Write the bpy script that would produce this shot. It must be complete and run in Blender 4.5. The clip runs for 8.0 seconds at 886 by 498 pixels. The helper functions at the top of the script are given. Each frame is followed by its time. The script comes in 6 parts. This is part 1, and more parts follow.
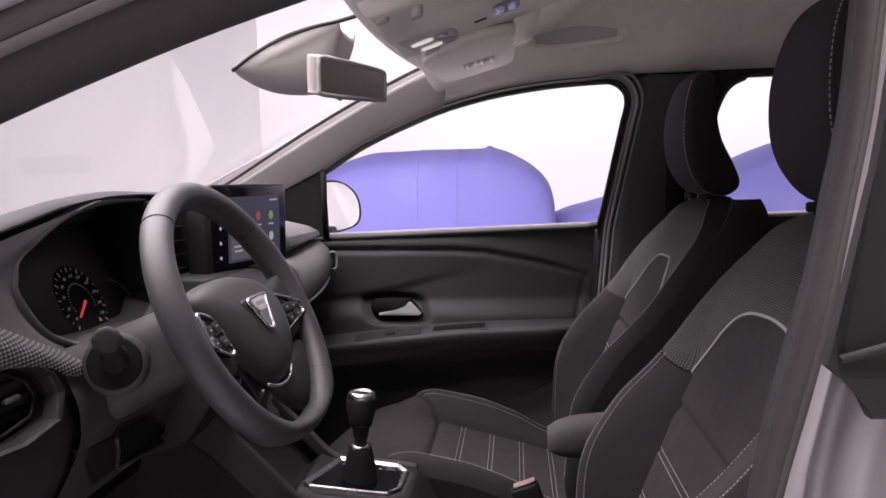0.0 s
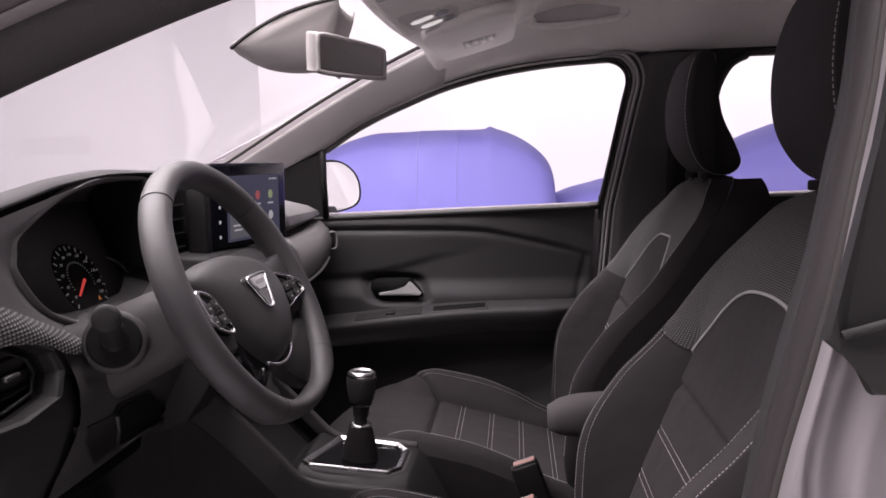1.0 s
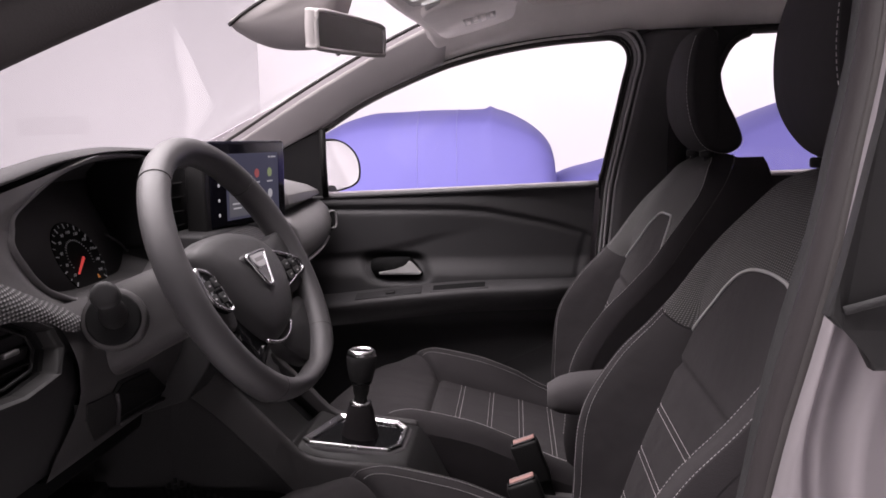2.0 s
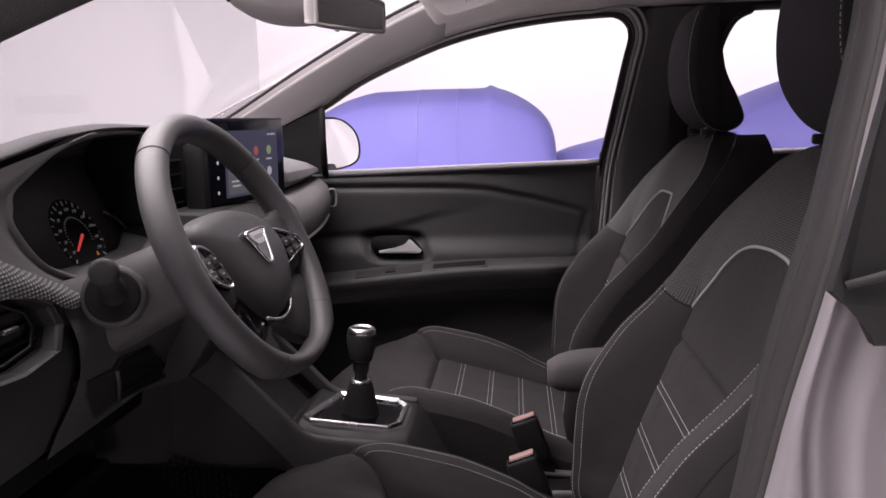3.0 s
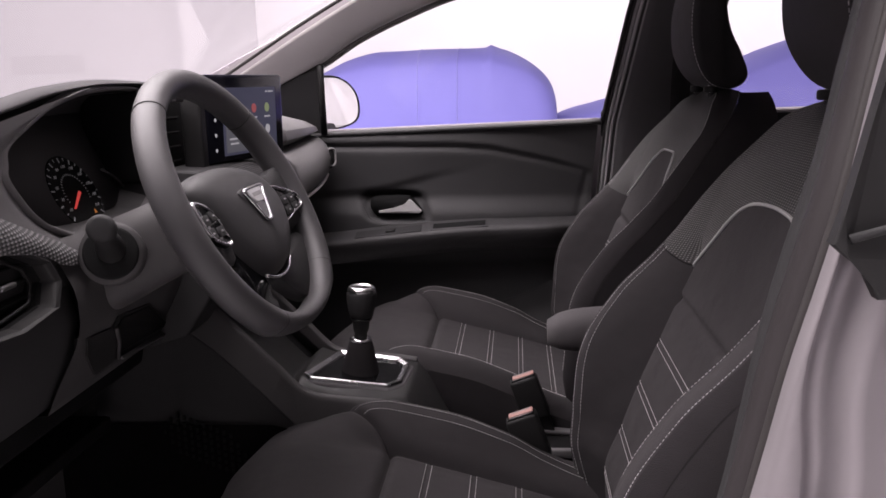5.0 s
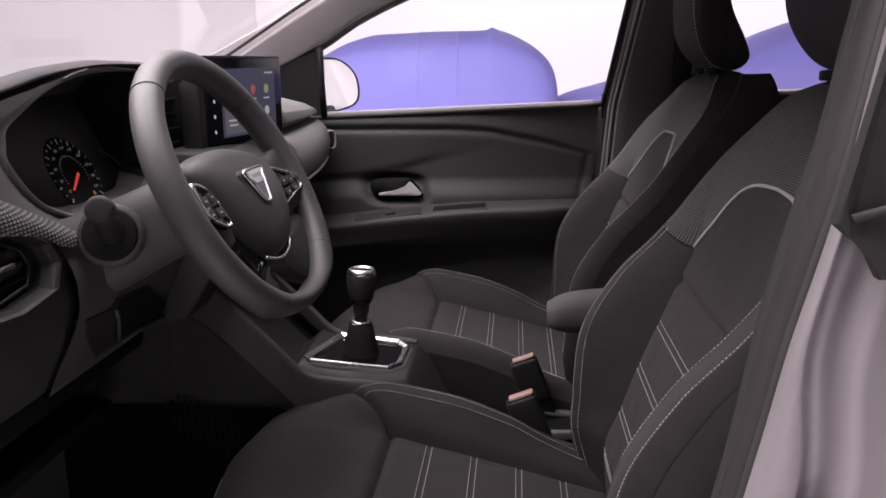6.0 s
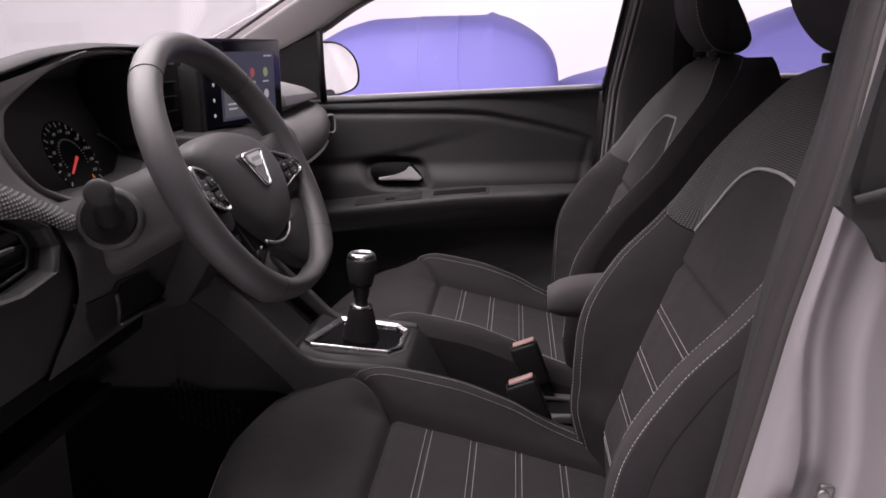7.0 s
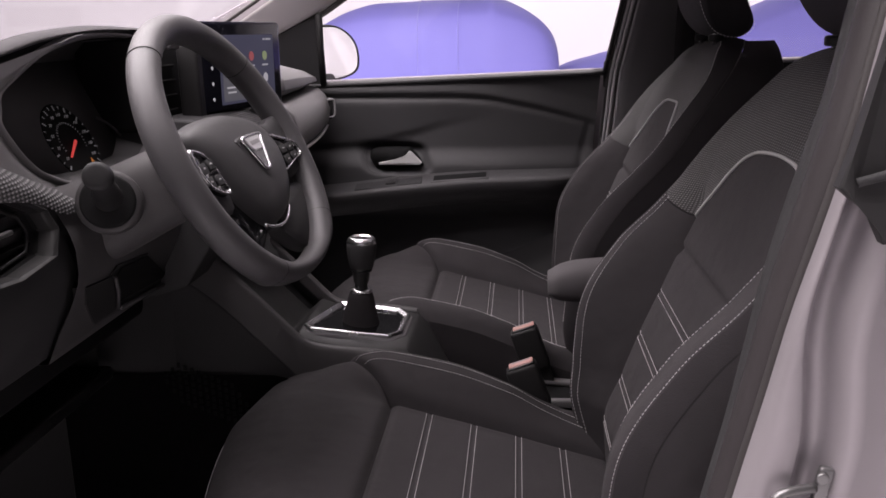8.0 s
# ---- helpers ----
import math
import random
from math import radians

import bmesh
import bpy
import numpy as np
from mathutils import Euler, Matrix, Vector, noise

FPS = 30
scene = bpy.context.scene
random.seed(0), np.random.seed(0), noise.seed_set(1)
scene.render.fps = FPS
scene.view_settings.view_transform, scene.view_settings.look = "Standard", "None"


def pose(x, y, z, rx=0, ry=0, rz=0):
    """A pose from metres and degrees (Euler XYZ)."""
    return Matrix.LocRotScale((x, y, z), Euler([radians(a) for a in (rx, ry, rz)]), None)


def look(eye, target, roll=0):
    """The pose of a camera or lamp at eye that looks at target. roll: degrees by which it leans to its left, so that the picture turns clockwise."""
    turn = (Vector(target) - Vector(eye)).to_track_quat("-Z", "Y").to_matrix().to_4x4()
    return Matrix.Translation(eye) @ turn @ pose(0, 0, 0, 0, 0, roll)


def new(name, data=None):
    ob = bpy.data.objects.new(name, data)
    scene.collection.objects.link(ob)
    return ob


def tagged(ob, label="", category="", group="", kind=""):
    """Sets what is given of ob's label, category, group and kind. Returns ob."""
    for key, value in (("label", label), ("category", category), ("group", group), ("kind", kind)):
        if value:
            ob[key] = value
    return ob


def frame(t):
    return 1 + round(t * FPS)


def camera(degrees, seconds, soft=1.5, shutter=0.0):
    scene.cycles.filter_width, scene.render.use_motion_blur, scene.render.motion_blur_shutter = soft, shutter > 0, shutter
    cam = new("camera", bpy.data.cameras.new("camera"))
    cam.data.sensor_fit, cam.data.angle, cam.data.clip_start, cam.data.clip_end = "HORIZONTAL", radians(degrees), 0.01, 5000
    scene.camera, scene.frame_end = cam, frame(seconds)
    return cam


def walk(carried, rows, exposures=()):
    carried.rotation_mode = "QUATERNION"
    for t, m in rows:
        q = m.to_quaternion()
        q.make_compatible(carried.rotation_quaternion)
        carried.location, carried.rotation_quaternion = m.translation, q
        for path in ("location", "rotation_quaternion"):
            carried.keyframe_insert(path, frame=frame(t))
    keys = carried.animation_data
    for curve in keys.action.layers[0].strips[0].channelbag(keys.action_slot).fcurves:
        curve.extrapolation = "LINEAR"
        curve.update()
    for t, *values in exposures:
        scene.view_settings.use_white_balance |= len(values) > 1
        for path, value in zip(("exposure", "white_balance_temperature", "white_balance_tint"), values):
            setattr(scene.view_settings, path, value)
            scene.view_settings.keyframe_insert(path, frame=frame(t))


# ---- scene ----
# World: x towards the rear of the car, y from the driver's side to the passenger's side, z up; metres.
LENS = 54.8
ROLL = -1.46
PATH = [
    (0.0, (0.3010, -1.3317, 1.0184), (0.2169, -0.3385, 0.9381)),
    (0.5, (0.3010, -1.3300, 1.0164), (0.2166, -0.3377, 0.9255)),
    (1.0, (0.3009, -1.3284, 1.0144), (0.2162, -0.3372, 0.9125)),
    (1.5, (0.3008, -1.3268, 1.0125), (0.2159, -0.3368, 0.8995)),
    (3.0, (0.3006, -1.3224, 1.0070), (0.2150, -0.3371, 0.8593)),
    (3.5, (0.3006, -1.3211, 1.0053), (0.2148, -0.3375, 0.8464)),
    (4.0, (0.3005, -1.3198, 1.0037), (0.2145, -0.3379, 0.8345)),
    (4.5, (0.3004, -1.3185, 1.0021), (0.2143, -0.3387, 0.8216)),
    (6.0, (0.3003, -1.3151, 0.9977), (0.2136, -0.3413, 0.7878)),
    (6.5, (0.3002, -1.3141, 0.9963), (0.2134, -0.3421, 0.7782)),
    (7.0, (0.3002, -1.3132, 0.9950), (0.2131, -0.3430, 0.7687)),
    (7.5, (0.3001, -1.3123, 0.9938), (0.2129, -0.3442, 0.7589)),
    (8.0, (0.3001, -1.3114, 0.9926), (0.2127, -0.3452, 0.7500)),
]
cam = camera(LENS, 8.0, soft=1.6)
walk(cam, [(t, look(e, g, ROLL)) for t, e, g in PATH], [(0.0, 0.04, 6850, 16), (8.0, 0.04, 6850, 16)])

# ---- world and lamps ----
world = bpy.data.worlds.new("studio_air")
scene.world = world
world.use_nodes = True
world.node_tree.nodes["Background"].inputs[0].default_value = (0.9, 0.88, 0.92, 1)
world.node_tree.nodes["Background"].inputs[1].default_value = 0.05


def area_lamp(name, m, sx, sy, watts, colour=(1, 0.98, 1)):
    d = bpy.data.lights.new(name, "AREA")
    d.shape, d.size, d.size_y, d.energy, d.color = "RECTANGLE", sx, sy, watts, colour
    ob = new(name, d)
    ob.matrix_world = m
    return tagged(ob, "large white studio softbox under the ceiling", "studio lamp")


area_lamp("softbox", look((-2.7, 0.4, 4.7), (-2.7, 0.401, 0)), 7.4, 7, 1800)
area_lamp("softbox", look((0.5, 11.8, 4.7), (0.5, 15.0, 1.2)), 18, 2.4, 820)
area_lamp("softbox", look((12.0, 5.0, 4.7), (15.0, 5.0, 1.0)), 2.4, 14, 1250)
area_lamp("softbox", look((0.7, -3.0, 4.6), (0.1, -0.4, 0.5)), 3.0, 1.6, 10)


# ---- materials ----
def material(name, base, rough=0.5, metal=0.0, vary=0.12, scale=25.0, bump=0.0, bscale=400.0, spec=0.5, coat=0.0, soft=0.0):
    m = bpy.data.materials.new(name)
    m.use_nodes = True
    nt = m.node_tree
    n, ln = nt.nodes, nt.links
    b = n["Principled BSDF"]
    b.inputs["Roughness"].default_value = rough
    b.inputs["Metallic"].default_value = metal
    b.inputs["Specular IOR Level"].default_value = spec
    b.inputs["Coat Weight"].default_value = coat
    b.inputs["Coat Roughness"].default_value = 0.08
    tc = n.new("ShaderNodeTexCoord")
    big = n.new("ShaderNodeTexNoise")
    big.inputs["Scale"].default_value = scale
    big.inputs["Detail"].default_value = 5
    ln.new(tc.outputs["Object"], big.inputs["Vector"])
    ramp = n.new("ShaderNodeMapRange")
    ramp.inputs["To Min"].default_value = 1 - vary
    ramp.inputs["To Max"].default_value = 1 + vary
    ln.new(big.outputs["Fac"], ramp.inputs["Value"])
    mul = n.new("ShaderNodeVectorMath")
    mul.operation = "SCALE"
    mul.inputs[0].default_value = base
    ln.new(ramp.outputs["Result"], mul.inputs["Scale"])
    ln.new(mul.outputs["Vector"], b.inputs["Base Color"])
    rr = n.new("ShaderNodeMapRange")
    rr.inputs["To Min"].default_value = max(0.0, rough - 0.06)
    rr.inputs["To Max"].default_value = min(1.0, rough + 0.06)
    ln.new(big.outputs["Fac"], rr.inputs["Value"])
    ln.new(rr.outputs["Result"], b.inputs["Roughness"])
    if bump:
        fine = n.new("ShaderNodeTexNoise")
        fine.inputs["Scale"].default_value = bscale
        fine.inputs["Detail"].default_value = 3
        ln.new(tc.outputs["Object"], fine.inputs["Vector"])
        bp = n.new("ShaderNodeBump")
        bp.inputs["Strength"].default_value = bump
        bp.inputs["Distance"].default_value = 0.002
        ln.new(fine.outputs["Fac"], bp.inputs["Height"])
        ln.new(bp.outputs["Normal"], b.inputs["Normal"])
        if soft:
            wide = n.new("ShaderNodeTexNoise")
            wide.inputs["Scale"].default_value = 16
            wide.inputs["Detail"].default_value = 2
            ln.new(tc.outputs["Object"], wide.inputs["Vector"])
            b2 = n.new("ShaderNodeBump")
            b2.inputs["Strength"].default_value = soft
            b2.inputs["Distance"].default_value = 0.02
            ln.new(wide.outputs["Fac"], b2.inputs["Height"])
            ln.new(b2.outputs["Normal"], bp.inputs["Normal"])
    return m


def weave_material(name, dark, light, pitch, rough=0.75):
    """Woven cloth: light dots on a dark ground in staggered rows, along the UV in metres."""
    m = bpy.data.materials.new(name)
    m.use_nodes = True
    nt = m.node_tree
    n, ln = nt.nodes, nt.links
    b = n["Principled BSDF"]
    b.inputs["Roughness"].default_value = rough
    uv = n.new("ShaderNodeUVMap")
    sep = n.new("ShaderNodeSeparateXYZ")
    ln.new(uv.outputs["UV"], sep.inputs[0])

    def math_node(op, a, c=None):
        k = n.new("ShaderNodeMath")
        k.operation = op
        for i, v in enumerate((a, c)):
            if v is None:
                continue
            if isinstance(v, (int, float)):
                k.inputs[i].default_value = v
            else:
                ln.new(v, k.inputs[i])
        return k.outputs[0]

    w = math.pi / pitch
    p = math_node("MULTIPLY", math_node("ADD", sep.outputs[0], sep.outputs[1]), w)
    q = math_node("MULTIPLY", math_node("SUBTRACT", sep.outputs[0], sep.outputs[1]), w)
    h = math_node("MULTIPLY", math_node("SINE", p), math_node("SINE", q))
    fac = n.new("ShaderNodeMapRange")
    fac.inputs["From Min"].default_value = 0.1
    fac.inputs["From Max"].default_value = 0.75
    ln.new(h, fac.inputs["Value"])
    mix = n.new("ShaderNodeMix")
    mix.data_type = "RGBA"
    mix.inputs["A"].default_value = (*dark, 1)
    mix.inputs["B"].default_value = (*light, 1)
    ln.new(fac.outputs["Result"], mix.inputs["Factor"])
    ln.new(mix.outputs["Result"], b.inputs["Base Color"])
    bp = n.new("ShaderNodeBump")
    bp.inputs["Strength"].default_value = 0.5
    bp.inputs["Distance"].default_value = 0.001
    ln.new(h, bp.inputs["Height"])
    ln.new(bp.outputs["Normal"], b.inputs["Normal"])
    return m


def glass_material(name, tint, gloss=1.0):
    m = bpy.data.materials.new(name)
    m.use_nodes = True
    nt = m.node_tree
    n, ln = nt.nodes, nt.links
    n.remove(n["Principled BSDF"])
    tr, gl, mx = n.new("ShaderNodeBsdfTransparent"), n.new("ShaderNodeBsdfGlossy"), n.new("ShaderNodeMixShader")
    tr.inputs[0].default_value = (*tint, 1)
    gl.inputs["Roughness"].default_value = 0.02
    lw = n.new("ShaderNodeLayerWeight")
    lw.inputs[0].default_value = 0.5
    pw = n.new("ShaderNodeMath")
    pw.operation, pw.inputs[1].default_value = "POWER", 5.0
    ln.new(lw.outputs["Facing"], pw.inputs[0])
    sc = n.new("ShaderNodeMath")
    sc.operation, sc.inputs[1].default_value, sc.inputs[2].default_value = "MULTIPLY_ADD", 0.5 * gloss, 0.035 * gloss
    ln.new(pw.outputs[0], sc.inputs[0])
    ln.new(sc.outputs[0], mx.inputs[0])
    ln.new(tr.outputs[0], mx.inputs[1])
    ln.new(gl.outputs[0], mx.inputs[2])
    ln.new(mx.outputs[0], n["Material Output"].inputs[0])
    return m


def glow_material(name, colour, strength):
    m = bpy.data.materials.new(name)
    m.use_nodes = True
    b = m.node_tree.nodes["Principled BSDF"]
    b.inputs["Base Color"].default_value = (*[c * 0.3 for c in colour], 1)
    b.inputs["Roughness"].default_value = 0.3
    b.inputs["Specular IOR Level"].default_value = 0.12
    b.inputs["Emission Color"].default_value = (*colour, 1)
    b.inputs["Emission Strength"].default_value = strength
    return m


FABRIC = material("charcoal_fabric", (0.0247, 0.0211, 0.0240), 0.85, 0, 0.16, 30, 0.4, 1300, 0.4, 0.0, 0.3)
FABRIC_ARM = material("grey_armrest_fabric", (0.075, 0.069, 0.074), 0.85, 0, 0.14, 30, 0.4, 1100, 0.3)
FABRIC_SIDE = material("black_side_fabric", (0.023, 0.0205, 0.0226), 0.95, 0, 0.15, 40, 0.3, 900, 0.1)
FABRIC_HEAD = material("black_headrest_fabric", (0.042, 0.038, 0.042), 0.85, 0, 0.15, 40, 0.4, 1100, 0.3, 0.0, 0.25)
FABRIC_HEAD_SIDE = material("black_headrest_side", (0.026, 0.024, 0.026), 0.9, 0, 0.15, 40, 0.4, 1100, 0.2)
MESH = weave_material("mesh_fabric", (0.020, 0.019, 0.020), (0.155, 0.146, 0.152), 0.0033)
TRIM_MID = material("matt_mid_grey_trim", (0.40, 0.375, 0.38), 0.85, 0, 0.05, 20, 0.15, 1500, 0.1)
TRIM_WEAVE = weave_material("dash_weave", (0.028, 0.027, 0.029), (0.21, 0.20, 0.212), 0.0034, 0.6)
THREAD = material("grey_thread", (0.48, 0.455, 0.47), 0.8, 0, 0.2, 300)
PIPING = material("grey_piping", (0.38, 0.37, 0.38), 0.7, 0, 0.1, 60)
PLASTIC = material("dark_plastic", (0.070, 0.066, 0.071), 0.62, 0, 0.1, 20, 0.25, 1400, 0.3)
PLASTIC_SOFT = material("soft_black_plastic", (0.026, 0.025, 0.027), 0.68, 0, 0.12, 20, 0.3, 1200, 0.25)
PLASTIC_BLACK = material("black_plastic", (0.018, 0.0172, 0.0182), 0.5, 0, 0.1, 20, 0.1, 1200, 0.25)
DOOR_PLASTIC = material("door_plastic", (0.037, 0.0355, 0.0385), 0.55, 0, 0.1, 20, 0.25, 1400, 0.4)
PLASTIC_ARM = material("dark_armrest_plastic", (0.042, 0.040, 0.043), 0.6, 0, 0.1, 20, 0.25, 1400, 0.35)
DASH_GREY = material("grey_dash_plastic", (0.115, 0.109, 0.114), 0.55, 0, 0.08, 20, 0.25, 1400, 0.4)
LEVER = material("silver_lever_paint", (0.46, 0.45, 0.46), 0.42, 0.12, 0.05, 30)
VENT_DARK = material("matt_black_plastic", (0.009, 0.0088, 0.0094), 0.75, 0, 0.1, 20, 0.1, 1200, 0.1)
GLOSS_BLACK = material("gloss_black", (0.006, 0.006, 0.007), 0.12, 0, 0.05, 20)
BEZEL = material("screen_bezel", (0.008, 0.008, 0.014), 0.15, 0, 0.05, 20, 0, 400, 0.14)
COWL = material("grained_cowl_plastic", (0.062, 0.059, 0.063), 0.88, 0, 0.1, 20, 0.35, 1300, 0.12)
KNEE = material("knee_panel_plastic", (0.053, 0.0497, 0.0525), 0.6, 0, 0.1, 20, 0.25, 1400, 0.3)
WELL_FACE = material("instrument_face_plastic", (0.075, 0.071, 0.074), 0.8, 0, 0.1, 20, 0.1, 1200, 0.15)
WELL = material("instrument_well_plastic", (0.036, 0.034, 0.036), 0.7, 0, 0.1, 20, 0.1, 1200, 0.4)
LEATHER = material("wheel_leather", (0.052, 0.049, 0.053), 0.46, 0, 0.1, 30, 0.3, 1100, 0.5)
HUB = material("hub_plastic", (0.036, 0.0345, 0.037), 0.5, 0, 0.08, 30, 0.2, 1500, 0.4)
RUBBER = material("rubber_seal", (0.034, 0.030, 0.031), 0.65, 0, 0.15, 25, 0.2, 500, 0.3)
CHROME = material("satin_chrome", (0.66, 0.65, 0.67), 0.26, 1.0, 0.04, 30)
STEEL = material("worn_steel", (0.17, 0.165, 0.17), 0.42, 0.8, 0.15, 60)
ALU = material("satin_silver", (0.52, 0.51, 0.53), 0.36, 0.45, 0.05, 30)
PAINT = material("silver_paint", (0.272, 0.246, 0.267), 0.5, 0.4, 0.05, 8, 0, 400, 0.5, 0.12)
HEADLINER = material("headliner_cloth", (0.86, 0.815, 0.81), 0.95, 0, 0.06, 30, 0.25, 1500, 0.2)
PILLAR_TRIM = material("pale_grey_trim", (0.60, 0.57, 0.58), 0.85, 0, 0.05, 20, 0.15, 1500, 0.15)
GREY_TRIM = material("mid_grey_trim", (0.26, 0.25, 0.26), 0.6, 0, 0.08, 30)
SEAL_GREY = material("grey_rubber_seal", (0.46, 0.44, 0.46), 0.55, 0, 0.1, 30, 0.1, 500, 0.4)
SEAL_DARK = material("dull_brown_seal", (0.027, 0.023, 0.025), 0.62, 0, 0.12, 14, 0.1, 400, 0.25)
# paler than the rubber: the ridge's highlight is put into the colour
SEAL_BEAD = material("highlit_seal_lip", (0.12, 0.105, 0.112), 0.5, 0, 0.1, 25, 0.1, 500, 0.3)
LABEL_GREY = material("faint_label_print", (0.66, 0.63, 0.63), 0.9, 0, 0.05, 30)
SEAL_BROWN = material("brown_black_seal", (0.085, 0.072, 0.077), 0.7, 0, 0.1, 12, 0.1, 400, 0.2)
CONSOLE = material("console_plastic", (0.045, 0.042, 0.0445), 0.55, 0, 0.1, 20, 0.25, 1400, 0.35)
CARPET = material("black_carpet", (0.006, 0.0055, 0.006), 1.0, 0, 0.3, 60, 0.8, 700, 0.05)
BRACKET = material("grey_bracket_plastic", (0.11, 0.105, 0.11), 0.5, 0, 0.1, 40)
RED = material("buckle_red", (0.40, 0.215, 0.195), 0.4, 0, 0.1, 100)
NEEDLE = glow_material("needle_glow", (0.80, 0.085, 0.08), 0.5)
DIAL_WHITE = glow_material("dial_marks", (0.75, 0.75, 0.8), 0.065)
AMBER = glow_material("amber_light", (0.75, 0.28, 0.08), 0.25)
SCREEN = glow_material("screen_blue", (0.050, 0.052, 0.085), 0.75)
SCREEN_DIM = glow_material("screen_grey_card", (0.1, 0.1, 0.12), 0.7)
ICON_RED = glow_material("icon_red", (0.5, 0.13, 0.14), 0.42)
ICON_GREEN = glow_material("icon_green", (0.36, 0.44, 0.24), 0.42)
ICON_WHITE = glow_material("icon_white", (0.6, 0.6, 0.66), 0.45)
LAMP_WHITE = glow_material("lamp_lens", (1, 0.98, 1), 0.5)
LED_BLUE = glow_material("indicator_blue", (0.4, 0.4, 0.75), 0.25)
COVER_SEAM = material("blue_cover_seam", (0.36, 0.345, 0.74), 0.6, 0, 0.05, 3)
COVER = material("blue_car_cover", (0.265, 0.25, 0.69), 0.6, 0, 0.08, 1.5, 0.2, 40, 0.3)
STUDIO_WHITE = material("studio_white_wall", (0.82, 0.8, 0.82), 0.8, 0, 0.02, 0.4)
STUDIO_GREY = material("studio_grey_wall", (0.49, 0.475, 0.495), 0.7, 0, 0.03, 0.3)
STUDIO_PANEL = material("studio_panel", (0.465, 0.45, 0.468), 0.7, 0, 0.03, 3.0)
STUDIO_DARK = material("studio_dark_wall", (0.08, 0.078, 0.08), 0.7, 0, 0.03, 0.3)
STUDIO_SHADE = material("studio_shaded_wall", (0.20, 0.193, 0.20), 0.7, 0, 0.03, 0.3)
STUDIO_FLOOR = material("studio_floor_paint", (0.74, 0.72, 0.74), 0.45, 0, 0.05, 0.8)
MIRROR = material("mirror_glass", (0.85, 0.85, 0.86), 0.02, 1.0, 0.0, 10)
GLASS = glass_material("clear_glass", (0.93, 0.92, 0.94), 0.35)
SCREEN_GLASS = glass_material("windscreen_glass", (0.93, 0.92, 0.94), 0.35)


# ---- mesh tools ----
def thing(name, at, label, category, group="", kind=""):
    ob = new(name)
    ob.location = at
    ob.empty_display_size = 0.05
    return tagged(ob, label, category, group, kind)


def part(name, bm, mat, parent=None, label="", smooth=True, bevel=0.0):
    """Links a bmesh, given in world metres, as one mesh object under a thing or a part."""
    bmesh.ops.recalc_face_normals(bm, faces=bm.faces)
    me = bpy.data.meshes.new(name)
    bm.to_mesh(me)
    bm.free()
    me.materials.append(mat)
    if smooth:
        for p in me.polygons:
            p.use_smooth = True
    ob = new(name, me)
    if parent is not None:
        ob.parent = parent
        if parent.type == "EMPTY":
            ob.matrix_parent_inverse = Matrix.Translation(-Vector(parent.location))
    if bevel:
        mod = ob.modifiers.new("edge", "BEVEL")
        mod.width, mod.segments, mod.limit_method = bevel, 3, "ANGLE"
        mod.angle_limit = radians(35)
        mod.harden_normals = False
    if label:
        ob["label"] = label
    return ob


def spline(pts, n=8, closed=False):
    """Points along a smooth curve through pts."""
    pts = [Vector(p) for p in pts]
    k = len(pts)
    out = []
    for i in range(k if closed else k - 1):
        p1, p2 = pts[i], pts[(i + 1) % k]
        p0 = pts[i - 1] if (closed or i > 0) else p1 * 2 - p2
        p3 = pts[(i + 2) % k] if (closed or i + 2 < k) else p2 * 2 - p1
        for j in range(n):
            t = j / n
            out.append(0.5 * ((2 * p1) + (p2 - p0) * t + (2 * p0 - 5 * p1 + 4 * p2 - p3) * t * t + (3 * p1 - p0 - 3 * p2 + p3) * t ** 3))
    if not closed:
        out.append(pts[-1])
    return out


def outline2(pts, n=5):
    return [(p.x, p.y) for p in spline([Vector((a, b, 0)) for a, b in pts], n, True)]


def curve1(xs, ys):
    return lambda v: float(np.interp(v, xs, ys))


def smooth1(xs, ys):
    """A smooth function through the points (cubic, flat-limited)."""
    xs, ys = list(xs), list(ys)
    m = []
    for i in range(len(xs)):
        if i in (0, len(xs) - 1):
            j = 0 if i == 0 else len(xs) - 2
            m.append((ys[j + 1] - ys[j]) / (xs[j + 1] - xs[j]))
        else:
            a = (ys[i] - ys[i - 1]) / (xs[i] - xs[i - 1])
            b = (ys[i + 1] - ys[i]) / (xs[i + 1] - xs[i])
            m.append(0 if a * b <= 0 else 2 * a * b / (a + b))

    def f(v):
        v = min(max(v, xs[0]), xs[-1])
        i = 0
        while i < len(xs) - 2 and v > xs[i + 1]:
            i += 1
        h = xs[i + 1] - xs[i]
        t = (v - xs[i]) / h
        return (ys[i] * (1 + 2 * t) * (1 - t) ** 2 + m[i] * h * t * (1 - t) ** 2
                + ys[i + 1] * t * t * (3 - 2 * t) + m[i + 1] * h * t * t * (t - 1))
    return f


def step(a, b, v):
    t = min(max((v - a) / (b - a), 0), 1)
    return t * t * (3 - 2 * t)


def grid(fn, nu, nv, uv=None):
    """A sheet from fn(u, v), u and v in 0..1, with UVs in metres from uv(u, v)."""
    bm = bmesh.new()
    vs = [[bm.verts.new(fn(i / nu, j / nv)) for j in range(nv + 1)] for i in range(nu + 1)]
    lay = bm.loops.layers.uv.new("UVMap") if uv else None
    for i in range(nu):
        for j in range(nv):
            f = bm.faces.new((vs[i][j], vs[i + 1][j], vs[i + 1][j + 1], vs[i][j + 1]))
            if uv:
                for lo, (a, b) in zip(f.loops, ((i, j), (i + 1, j), (i + 1, j + 1), (i, j + 1))):
                    lo[lay].uv = uv(a / nu, b / nv)
    return bm


